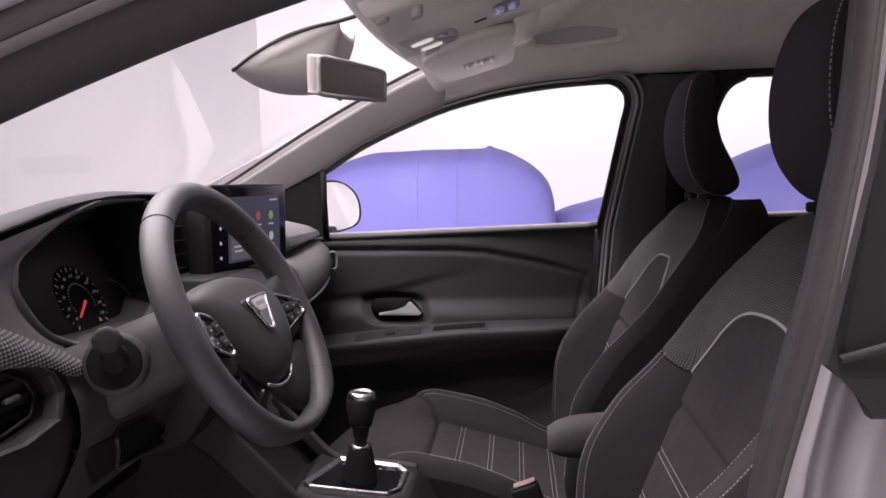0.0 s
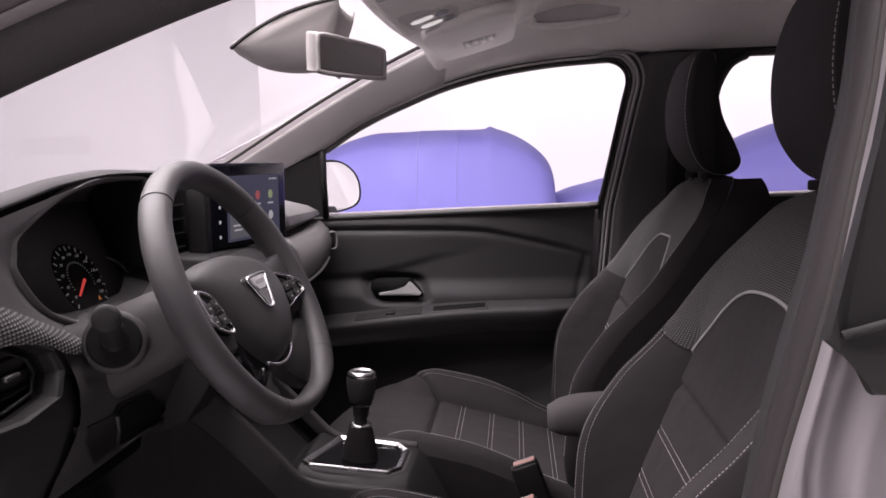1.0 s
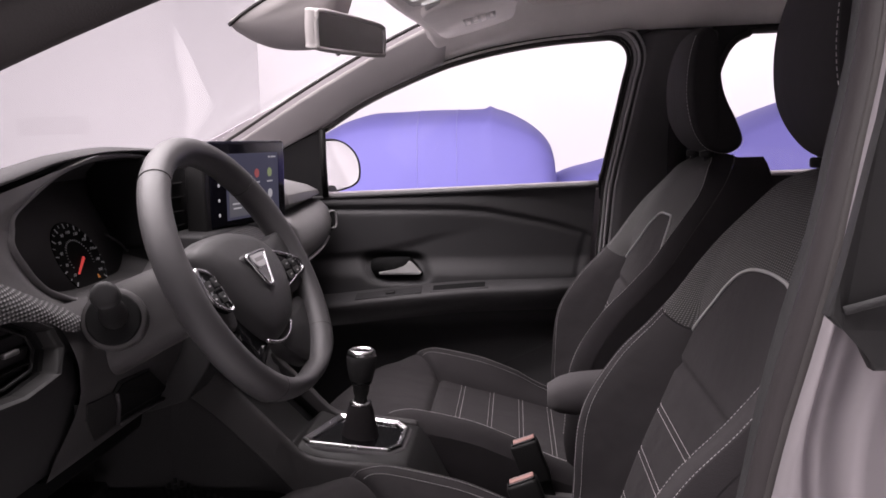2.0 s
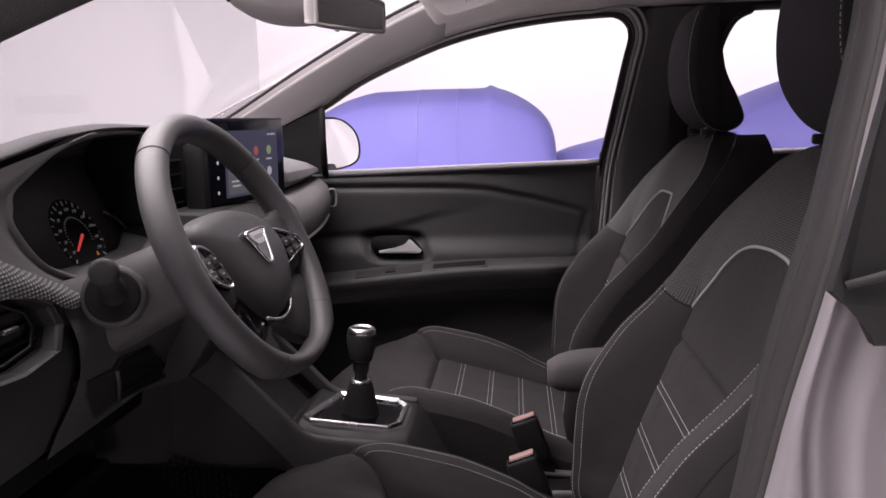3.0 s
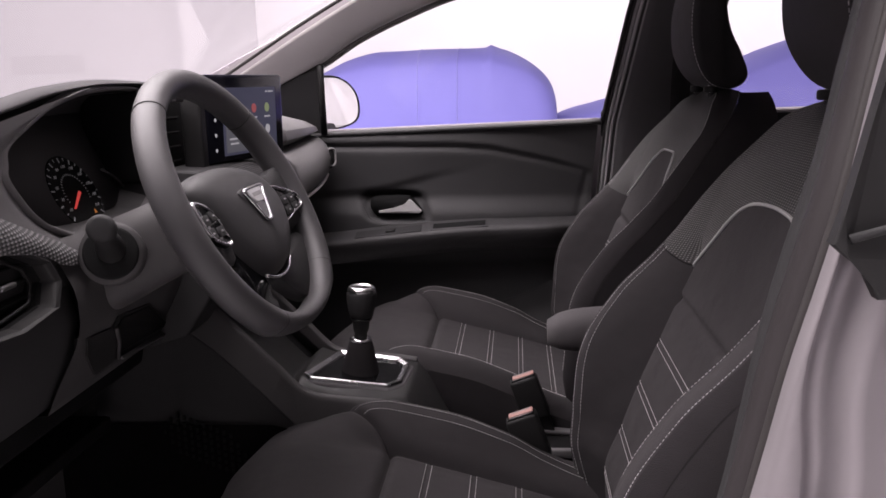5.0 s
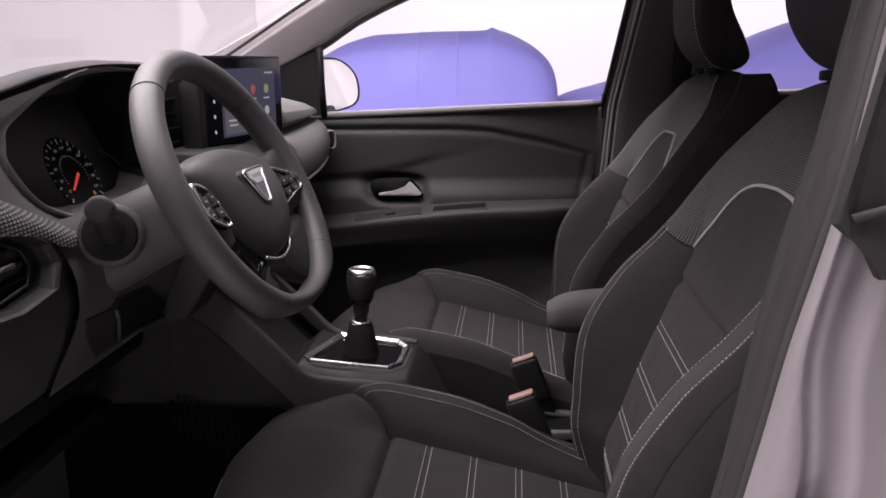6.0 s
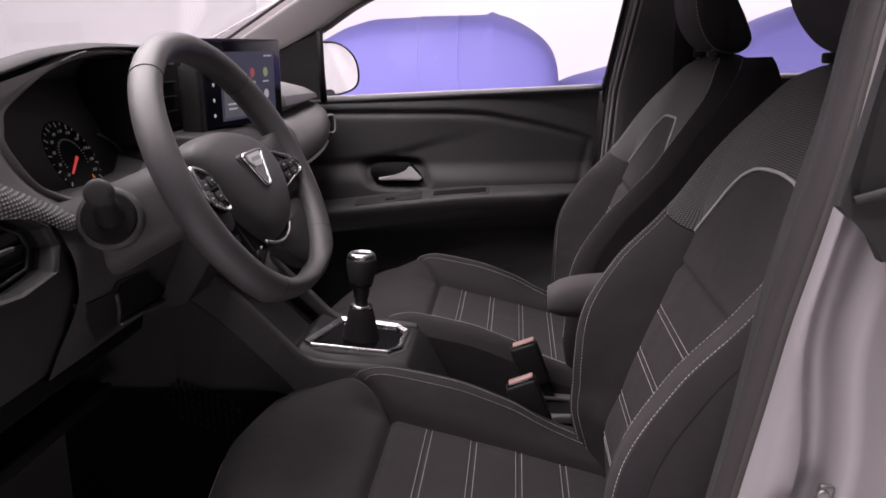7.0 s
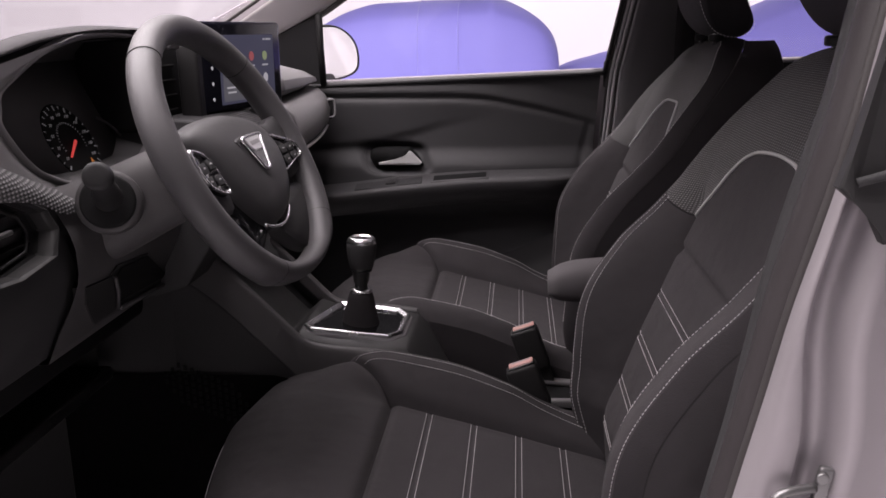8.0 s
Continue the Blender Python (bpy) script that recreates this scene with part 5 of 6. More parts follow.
part("upper_pad", along_y(list(np.linspace(-0.69, 0.10, 12)) + list(np.linspace(0.105, 0.155, 6)) + list(np.linspace(0.17, 0.655, 20)), lambda y: [(-0.80 + 0.15 * (y / 0.65) ** 2, 0.86), (-0.72 + 0.14 * (y / 0.65) ** 2, 0.915 - pad_drop(y)),
     (-0.45, 0.958 - pad_drop(y) - 0.03 * (y / 0.65) ** 2), (pad_x(y, -0.25), 0.966 - pad_drop(y) - 0.035 * (y / 0.65) ** 2), (pad_x(y, -0.165 + bow(y)), 0.958 - pad_drop(y) - 0.03 * (y / 0.65) ** 2), (pad_x(y, -0.118 + bow(y)), 0.943 - pad_drop(y) - 0.025 * (y / 0.65) ** 2),
     (pad_x(y, -0.097 + bow(y)), 0.925 - 0.7 * pad_drop(y) - 0.018 * (y / 0.65) ** 2), (pad_x(y, -0.094 + bow(y)), 0.908 - 0.4 * pad_drop(y) - 0.01 * (y / 0.65) ** 2), (pad_x(y, -0.108 + bow(y)), 0.896), (pad_x(y, -0.14 + bow(y)), 0.893), (-0.45, 0.86)]),
     DASH_GREY, dash, "soft grey upper dash pad", True, 0.003)
part("passenger_fascia", along_y(np.linspace(0.12, 0.640, 24), lambda y: [(-0.30, 0.89), (-0.125 + bow(y), 0.892), (-0.092 + bow(y), 0.884), (-0.074 + bow(y), 0.866), (-0.066 + bow(y), 0.838), (-0.070 + bow(y), 0.810), (-0.085 + bow(y), 0.800), (-0.11 + bow(y), 0.797), (-0.3, 0.79)]),
     DASH_GREY, dash, "grey curved fascia band", True, 0.003)
part("chrome_strip", tube(spline([(-0.074 + bow(y), y, 0.8015) for y in (0.12, 0.3, 0.45, 0.6)], 6), 0.0035, 8), LEVER, dash, "satin silver trim line")
part("glove_box", along_y(np.linspace(0.14, 0.655, 16), lambda y: [(-0.35, 0.80), (-0.12 + bow(y), 0.797), (-0.125 + bow(y), 0.74), (-0.18 + bow(y), 0.62), (-0.30, 0.54), (-0.5, 0.5)]), PLASTIC_SOFT, dash, "black glove box", True, 0.006)
# air vent at the passenger end
vent = part("end_vent", box(0.026, 0.024, 0.050, Matrix.Translation((-0.134, 0.638, 0.836)), 0.008), PLASTIC_BLACK, dash, "black side air vent")
part("vent_trim", tube([Vector((-0.124 + 0.008 * math.copysign(abs(math.cos(a)) ** 0.6, math.cos(a)), 0.628 + 0.008 * math.cos(a), 0.838 + 0.020 * math.copysign(abs(math.sin(a)) ** 0.6, math.sin(a)))) for a in np.linspace(0, 2 * math.pi, 25)[:-1]], 0.0022, 8, True), GREY_TRIM, vent, "grey vent edge")

# instrument hood
hood_l = [(-0.513, 0.932), (-0.508, 0.946), (-0.480, 0.959), (-0.416, 0.981), (-0.337, 0.996), (-0.25, 1.0005), (-0.19, 0.996), (-0.165, 0.975), (-0.163, 0.93), (-0.175, 0.88),
          (-0.215, 0.850), (-0.253, 0.843), (-0.381, 0.842), (-0.44, 0.857), (-0.481, 0.879), (-0.514, 0.916)]
ho = [(p.x, p.y) for p in spline([Vector((a, b, 0)) for a, b in hood_l], 5, True)]
hc = (-0.345, 0.925)


def hood_ring(x, k, dz=0.0, grow=0.0):
    out = []
    for a, b in ho:
        d = Vector((a - hc[0], b - hc[1]))
        d2 = d * k + d.normalized() * grow
        lean = 0.10 * (b - hc[1])
        out.append(Vector((x + lean * -0.6, hc[0] + d2.x, hc[1] + d2.y + dz)))
    return out


BROW_Z = smooth1([-0.72, -0.60, -0.511, -0.402, -0.264, -0.139], [0.953, 0.975, 0.990, 1.007, 1.015, 1.012])
GAP_Z = smooth1([-0.72, -0.60, -0.537, -0.488, -0.431, -0.37, -0.30, -0.21, -0.139], [0.944, 0.964, 0.976, 0.984, 0.994, 1.0015, 1.006, 1.007, 1.004])
part("instrument_hood", loft([hood_ring(-0.208, 0.995), hood_ring(-0.202, 1.0), hood_ring(-0.195, 1.0, 0, 0.0045), hood_ring(-0.198, 1.0, 0, 0.0095), hood_ring(-0.212, 1.0, 0, 0.012)], False), DASH_GREY, dash, "grey rim round the instruments")
part("hood_gap", along_y(np.linspace(-0.72, -0.139, 30), lambda y: [(-0.2075, GAP_Z(y) - 0.009), (-0.207, GAP_Z(y) + 0.003), (-0.24, GAP_Z(y) + 0.003), (-0.24, GAP_Z(y) - 0.009)]), VENT_DARK, dash, "dark joint under the cowl")
part("hood_brow", along_y(np.linspace(-0.72, -0.139, 40), lambda y: [(-0.206, GAP_Z(y)), (-0.200, GAP_Z(y) + 0.0008), (-0.1975, GAP_Z(y) + 0.003), (-0.199, BROW_Z(y) - 0.0045), (-0.206, BROW_Z(y) - 0.001), (-0.222, BROW_Z(y)),
     (-0.26, BROW_Z(y) - 0.010), (-0.32, BROW_Z(y) - 0.040), (-0.42, BROW_Z(y) - 0.10), (-0.50, BROW_Z(y) - 0.14), (-0.50, 0.78), (-0.26, GAP_Z(y) - 0.01)]), COWL, dash, "grey cowl over the instruments")
part("instrument_well", prism([(p.y, p.z) for p in hood_ring(0, 0.92)], lambda a, b, d: (-0.268 + d - 0.48 * (b - hc[1]), a, b), -0.01, 0.004), WELL_FACE, dash, "black instrument face")
part("well_liner", loft([[p + Vector((-0.42 * (p.z - hc[1]), 0, 0)) for p in hood_ring(-0.270, 0.92)], hood_ring(-0.206, 0.99)], False), WELL, dash, "black inner wall of the hood")

W_TOP = curve1([-0.74, -0.586, -0.534, -0.483, -0.464, -0.452, -0.40], [0.957, 0.895, 0.873, 0.852, 0.845, 0.836, 0.83])
ring = hood_ring(-0.199, 1.0, 0, 0.0085)
rings = []
for p in ring[57:] + ring[:21]:
    d = Vector((0, p.y - hc[0], p.z - hc[1])).normalized()
    far = 0.0
    while far < 0.3:
        q = p + d * (far + 0.001)
        if q.y < -0.74 or q.z > GAP_Z(q.y) - 0.004 or q.z < W_TOP(q.y) - 0.006:
            break
        far += 0.001
    row = []
    for k in range(9):
        t = k / 8
        q = p + d * far * t
        q.x = -0.199 + 0.004 * step(0.0, 0.25, t) + 0.010 * t * max(0.0, min(1.0, (0.93 - q.z) / 0.06)) - 0.020 * max(0.0, (-0.55 - q.y) / 0.17) ** 2
        row.append(q)
    rings.append(row)
part("cheek", loft(rings, False, False), DASH_GREY, dash, "grey dash side beside the instruments")
part("lens_edge", tube(spline([(-0.232, -0.259, 0.902), (-0.232, -0.228, 0.890), (-0.232, -0.200, 0.873), (-0.232, -0.182, 0.853), (-0.232, -0.182, 0.839), (-0.232, -0.198, 0.832)], 5), 0.0016, 8), PLASTIC, dash, "dull edge of the instrument lens")
# speedometer
DC = Vector((-0.243, -0.312, 0.878))


def dial(a, b, d=0.0):
    """Dial plane: a to the driver's right, b up, d out of the face."""
    a, b = a * 0.96, b * 0.82
    return DC + Vector((d - 0.48 * b, a, b))


spd = thing("speedometer", DC, "round speedometer with white figures and a red needle", "gauge")
part("dial_face", disc(0.050, 0.004, Matrix.Translation(dial(0, 0, 0.001)) @ Matrix.Rotation(radians(64.4), 4, "Y"), 40, 0.001), VENT_DARK, spd, "", False)
for i in range(21):
    ang = radians(222 - 264 * i / 20)
    big = i % 2 == 0
    r0, r1, w_ = (0.046 if big else 0.049), 0.053, (0.0009 if big else 0.0005)
    ca, sa = math.cos(ang), math.sin(ang)
    part("tick", prism([(r0 * ca - w_ * sa, r0 * sa + w_ * ca), (r1 * ca - w_ * sa, r1 * sa + w_ * ca), (r1 * ca + w_ * sa, r1 * sa - w_ * ca), (r0 * ca + w_ * sa, r0 * sa - w_ * ca)], dial, 0.0032, 0.0038), DIAL_WHITE, spd, "", False)


def lettering(name, text, size, m, mat, parent, depth=0.0002):
    cu = bpy.data.curves.new(name, "FONT")
    cu.body, cu.size, cu.align_x, cu.align_y, cu.extrude = text, size, "CENTER", "CENTER", depth
    tmp = bpy.data.objects.new(name, cu)
    scene.collection.objects.link(tmp)
    bpy.context.view_layer.update()
    me = bpy.data.meshes.new_from_object(tmp.evaluated_get(bpy.context.evaluated_depsgraph_get()))
    bpy.data.objects.remove(tmp)
    me.transform(m)
    me.materials.clear()
    me.materials.append(mat)
    ob = new(name, me)
    ob.parent = parent
    if parent.type == "EMPTY":
        ob.matrix_parent_inverse = Matrix.Translation(-Vector(parent.location))
    return ob


FACE = Matrix(((0, 0, 1, 0), (1, 0, 0, 0), (0, 1, 0, 0), (0, 0, 0, 1)))
for i, txt in enumerate(("10", "30", "50", "70", "90", "110", "130", "150", "170", "190", "210")):
    ang = radians(212 - 248 * i / 10)
    lettering("figure", txt, 0.0068, Matrix.Translation(dial(0.039 * math.cos(ang), 0.039 * math.sin(ang), 0.0036)) @ FACE, DIAL_WHITE, spd)
for i in range(25):
    ang = radians(200 - 220 * i / 24)
    ca, sa = math.cos(ang), math.sin(ang)
    part("inner_tick", prism([(0.0265 * ca - 0.0004 * sa, 0.0265 * sa + 0.0004 * ca), (0.029 * ca - 0.0004 * sa, 0.029 * sa + 0.0004 * ca), (0.029 * ca + 0.0004 * sa, 0.029 * sa - 0.0004 * ca), (0.0265 * ca + 0.0004 * sa, 0.0265 * sa - 0.0004 * ca)], dial, 0.0032, 0.0038), DIAL_WHITE, spd, "", False)
na = radians(214)
ca, sa = math.cos(na), math.sin(na)
part("needle", prism([(-0.003 * ca - 0.0016 * sa, -0.003 * sa + 0.0016 * ca), (0.034 * ca - 0.0005 * sa, 0.034 * sa + 0.0005 * ca), (0.034 * ca + 0.0005 * sa, 0.034 * sa - 0.0005 * ca), (-0.003 * ca + 0.0016 * sa, -0.003 * sa - 0.0016 * ca)], dial, 0.006, 0.008), NEEDLE, spd, "red needle", False)
part("warning_light", prism([(-0.036, -0.050), (-0.030, -0.050), (-0.033, -0.044)], dial, 0.0032, 0.0042), AMBER, spd, "amber warning light", False)
part("warning_light", prism([(0.017, -0.033), (0.023, -0.033), (0.020, -0.027)], dial, 0.0032, 0.0042), AMBER, spd, "dim amber warning light", False)

# woven strip, left vent, knee panel (driver's side)
W_BOT = smooth1([-0.74, -0.65, -0.593, -0.529, -0.495, -0.462, -0.452], [0.872, 0.862, 0.856, 0.842, 0.826, 0.820, 0.826])
part("weave_strip", grid(lambda u, v: (-0.180 + 0.018 * v + 0.006 * math.sin(math.pi * v), -0.74 + 0.288 * u, W_TOP(-0.74 + 0.288 * u) * (1 - v) + W_BOT(-0.74 + 0.288 * u) * v), 40, 14,
                         lambda u, v: (0.288 * u * 0.5, (W_TOP(-0.74 + 0.288 * u) * (1 - v) + W_BOT(-0.74 + 0.288 * u) * v) * 0.9)), TRIM_WEAVE, dash, "dotted grey woven trim")
part("fascia_driver", along_y(np.linspace(-0.70, -0.44, 14), lambda y: [(-0.40, W_TOP(y) + 0.004), (-0.19, W_TOP(y) + 0.004), (-0.186, W_TOP(y) - 0.01), (-0.180, 0.80), (-0.19, 0.77), (-0.40, 0.76)]), PLASTIC_SOFT, dash, "", True, 0.003)
vo = [(-0.68, 0.862), (-0.565, 0.856), (-0.524, 0.836), (-0.516, 0.815), (-0.535, 0.792), (-0.60, 0.785), (-0.69, 0.792), (-0.71, 0.83)]


def vent_place(a, b, d):
    return (-0.163 + d - 0.25 * (b - 0.82), a, b)


lv = part("side_vent", loft([[Vector(vent_place(-0.61 + (a + 0.61) * k, 0.825 + (b - 0.825) * k, d)) for a, b in vo] for k, d in ((1.06, -0.03), (1.06, 0.0), (1.0, 0.008), (0.92, 0.004), (0.88, -0.010))], False), PLASTIC_BLACK, dash, "octagonal air vent with horizontal slats", False, 0.002)
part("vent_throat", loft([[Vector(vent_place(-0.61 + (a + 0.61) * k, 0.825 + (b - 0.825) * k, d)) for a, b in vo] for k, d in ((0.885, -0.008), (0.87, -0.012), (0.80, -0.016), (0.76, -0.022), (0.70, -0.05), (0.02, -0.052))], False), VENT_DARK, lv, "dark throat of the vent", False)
part("vent_ring", tube([Vector(vent_place(-0.61 + (a + 0.61) * 0.74, 0.825 + (b - 0.825) * 0.74, -0.012)) for a, b in vo], 0.0022, 6, True), PLASTIC_BLACK, lv, "thin inner ring")
for k in range(3):
    z = 0.808 + 0.0155 * k
    part("vent_slat", box(0.012, 0.14, 0.0026, Matrix.Translation(vent_place(-0.61, z, -0.018)) @ Matrix.Rotation(radians(12), 4, "Y"), 0.0008), VENT_DARK, lv)
part("vent_tab", box(0.006, 0.024, 0.005, Matrix.Translation(vent_place(-0.59, 0.826, -0.002)), 0.002), STEEL, lv, "satin silver adjuster tab")
# darker than the knee panel to paint the light's falloff towards the left
part("fuse_cover", along_y(np.linspace(-0.71, -0.46, 10), lambda y: [(-0.40, 0.815), (-0.185, 0.815), (-0.172, 0.76), (-0.184, 0.715), (-0.212, 0.66), (-0.40, 0.62)]), PLASTIC_SOFT, dash, "side cover beside the knee panel, darkened for the light's falloff", True, 0.004)
KNEE_X = smooth1([0.655, 0.69, 0.72, 0.745, 0.762, 0.785, 0.815, 0.845], [-0.206, -0.189, -0.172, -0.161, -0.157, -0.157, -0.167, -0.185])
part("knee_panel", along_y(np.linspace(-0.487, -0.04, 30), lambda y: [(-0.40, 0.845)] + [(KNEE_X(z), z) for z in (0.845, 0.83, 0.815, 0.80, 0.785, 0.772, 0.76, 0.748, 0.735, 0.72, 0.705, 0.69, 0.678, 0.668, 0.658)] + [(-0.40, 0.65)], False),
     KNEE, dash, "dark moulded knee panel that curls under", True)


def tray_place(a, b, d):
    """On the knee panel's lower curve."""
    return (KNEE_X(b) + 1.25 * d, a, b)


tray = [(-0.468, 0.739), (-0.405, 0.734), (-0.397, 0.745), (-0.306, 0.736), (-0.147, 0.66), (-0.179, 0.661), (-0.347, 0.674), (-0.397, 0.673), (-0.452, 0.715)]
# no true recess: two dark plates on the panel paint the tray's shade
tr_ = part("open_tray", prism(tray, tray_place, -0.02, 0.0016), PLASTIC_BLACK, dash, "black plate painted as the shaded recess of an open tray", False)
part("tray_hole_shade", prism([(-0.393, 0.727), (-0.387, 0.739), (-0.308, 0.733), (-0.186, 0.674), (-0.348, 0.685)], tray_place, -0.01, 0.0028), VENT_DARK, tr_, "blacker plate painted as the deep shade in the tray", False)
part("tray_lip", tube([Vector(tray_place(a, b, 0.006)) for a, b in [(-0.34, 0.675), (-0.28, 0.671), (-0.184, 0.662)]], 0.0028, 8), PLASTIC, tr_)
part("tray_divider", tube([Vector(tray_place(a, b, 0.004)) for a, b in [(-0.4, 0.731), (-0.372, 0.707), (-0.345, 0.677)]], 0.0026, 8), CONSOLE, tr_)
# matt black stands in for the shade below the knee panel
part("lower_panel", along_y(np.linspace(-0.70, -0.12, 12), lambda y: [(-0.40, 0.66), (-0.250, 0.668), (-0.262, 0.60), (-0.40, 0.52)]), VENT_DARK, dash, "lower panel, blackened for the shade under the dash", True, 0.006)
part("under_panel", box(0.30, 0.52, 0.02, Matrix.Translation((-0.45, -0.43, 0.52)), 0.004), PLASTIC_BLACK, dash)

# tablet screen
TM = Matrix.Translation((-0.121, -0.006, 0.955)) @ Matrix.Rotation(radians(-12), 4, "Z") @ Matrix.Rotation(radians(1), 4, "Y")


def tb(a, b, d):
    return TM @ Vector((d, a, b))


tab = thing("touch_screen", (-0.12, 0, 0.88), "black-framed touch screen showing icons, on the dashboard", "screen")
part("bezel", box(0.016, 0.232, 0.130, TM, 0.005), BEZEL, tab, "gloss black bezel")
sc_ = part("display", prism([(-0.074, -0.054), (0.090, -0.054), (0.090, 0.046), (-0.074, 0.046)], tb, 0.0075, 0.0085), SCREEN, tab, "dark blue lit display", False)
part("card", prism([(-0.068, -0.05), (0.01, -0.05), (0.01, 0.0), (-0.068, 0.0)], tb, 0.0085, 0.0090), SCREEN_DIM, sc_, "", False)
for a, b, mt in ((0.018, 0.014, ICON_RED), (0.060, 0.014, ICON_GREEN), (0.060, -0.020, ICON_WHITE), (0.018, -0.020, ICON_RED)):
    part("app_icon", prism([(a + 0.0072 * math.cos(h), b + 0.0072 * math.sin(h)) for h in np.linspace(0, 2 * math.pi, 21)[:-1]], tb, 0.0085, 0.0091), mt, sc_, "", False)
    part("icon_caption", prism([(a - 0.009, b - 0.0155), (a + 0.009, b - 0.0155), (a + 0.009, b - 0.013), (a - 0.009, b - 0.013)], tb, 0.0085, 0.0090), ICON_WHITE, sc_, "", False)
for a, b, w_ in ((0.074, 0.039, 0.008), (0.060, 0.039, 0.003), (-0.045, -0.030, 0.014), (-0.045, -0.037, 0.012)):
    part("text_bar", prism([(a - w_, b - 0.0013), (a + w_, b - 0.0013), (a + w_, b + 0.0013), (a - w_, b + 0.0013)], tb, 0.0085, 0.0091), ICON_WHITE, sc_, "", False)
for b in (0.000, -0.022, -0.044):
    part("touch_key", prism([(-0.096 + da, b + db) for da, db in ((-0.002, 0), (0, -0.0027), (0.002, 0), (0, 0.0027))], tb, 0.008, 0.0098), ICON_WHITE, tab, "small white key symbol", False)
part("vent_block", box(0.10, 0.17, 0.125, Matrix.Translation((-0.230, -0.125, 0.938)), 0.008), VENT_DARK, dash, "black air vent block beside the screen")
for k in range(4):
    part("vent_slat", box(0.012, 0.075, 0.003, Matrix.Translation((-0.182, -0.165, 0.90 + 0.02 * k)) @ Matrix.Rotation(radians(-20), 4, "Y"), 0.001), VENT_DARK, dash)
part("vent_column", box(0.03, 0.045, 0.11, Matrix.Translation((-0.155, -0.115, 0.935)), 0.005), PLASTIC_BLACK, dash)
part("hazard_switch", box(0.012, 0.030, 0.014, Matrix.Translation((-0.163, -0.165, 0.990)), 0.003), PLASTIC, dash)
part("screen_foot", box(0.05, 0.16, 0.05, Matrix.Translation((-0.165, 0.0, 0.885)), 0.01), PLASTIC_BLACK, tab)
part("centre_weave", grid(lambda u, v: (-0.118 + 0.03 * v, -0.20 + 0.36 * u, 0.888 - 0.045 * v), 30, 8, lambda u, v: (0.36 * u, 0.055 * v)), TRIM_WEAVE, dash, "dotted grey woven trim")
part("centre_fascia", along_y(np.linspace(-0.2, 0.16, 14), lambda y: [(-0.3, 0.90), (-0.125, 0.89), (-0.092, 0.838), (-0.09, 0.80), (-0.12, 0.72), (-0.16, 0.66), (-0.3, 0.62)]), PLASTIC_SOFT, dash, "black centre stack", True, 0.004)
part("centre_strip", tube([(-0.088, y, 0.842) for y in (-0.19, 0.12)], 0.003, 8), ALU, dash, "satin silver trim line")

# ---- centre console and gear lever ----
con = thing("centre_console", (0.0, 0, 0.2), "dark plastic centre console between the seats", "console")
ctop = smooth1([-0.42, -0.156, -0.10, -0.05, -0.03, -0.012, 0.0, 0.13, 0.20, 0.42, 0.62], [0.86, 0.683, 0.629, 0.578, 0.557, 0.546, 0.543, 0.528, 0.40, 0.38, 0.38])
rings = []
for x in list(np.linspace(-0.42, 0.13, 24)) + [0.145, 0.20, 0.42, 0.62]:
    zt = ctop(x) - 0.055 * step(-0.03, -0.06, x)
    hw = 0.100
    rings.append([Vector(p) for p in ((x, -hw - 0.02, 0.17), (x, -hw, zt - 0.035), (x, -hw + 0.006, zt - 0.008), (x, -hw + 0.018, zt), (x, hw - 0.018, zt), (x, hw - 0.006, zt - 0.008), (x, hw, zt - 0.035), (x, hw + 0.02, 0.17))])
part("console_body", loft(rings), PLASTIC_BLACK, con, "", True, 0.004)
for sgn in (-1, 1):
    upper = ((0.100, -0.03), (0.100, -0.004), (0.106, 0.0), (0.114, -0.001), (0.119, -0.008), (0.124, -0.045), (0.132, -0.060), (0.120, -0.062))
    part("console_ridge", loft([[Vector((x, sgn * y, ctop(x) + z)) for y, z in upper] for x in np.linspace(-0.34, 0.125, 40)]), CONSOLE, con, "dark rounded edge of the console", True, 0.002)
    # same cheek below the lit ridge; a darker plastic paints its shade
    part("console_side", loft([[Vector((x, sgn * y, z)) for y, z in ((0.098, ctop(x) - 0.08), (0.1285, ctop(x) - 0.059), (0.1315, ctop(x) - 0.064), (0.142, 0.19), (0.130, 0.18))] for x in np.linspace(-0.34, 0.125, 30)]), PLASTIC_SOFT, con, "side wall of the console, its shade put into a darker colour", True, 0.002)
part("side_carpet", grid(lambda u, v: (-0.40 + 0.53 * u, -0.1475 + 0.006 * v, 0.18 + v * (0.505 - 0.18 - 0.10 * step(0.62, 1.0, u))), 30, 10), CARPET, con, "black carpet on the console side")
for i in range(13):
    for j in range(6):
        if ((i - 6) / 6.5) ** 2 + ((j - 2.5) / 3.2) ** 2 < 1:
            part("grille_rib", box(0.0045, 0.002, 0.0075, Matrix.Translation((-0.229 + 0.010 * i, -0.1465, 0.448 + 0.0115 * j - 0.004 * (i - 6)))), VENT_DARK, con, "", False)
go = [(-0.035, -0.060), (-0.004, 0.072), (0.100, 0.074), (0.118, 0.048), (0.116, -0.034), (0.098, -0.064), (-0.022, -0.074)]
gz = lambda a: 0.547 - 0.13 * a


def gp(a, b, d):
    return (a, b, gz(a) + d)


def shrink(o, k):
    mx = sum(a for a, b in o) / len(o)
    my = sum(b for a, b in o) / len(o)
    return [(mx + (a - mx) * k, my + (b - my) * k) for a, b in o]


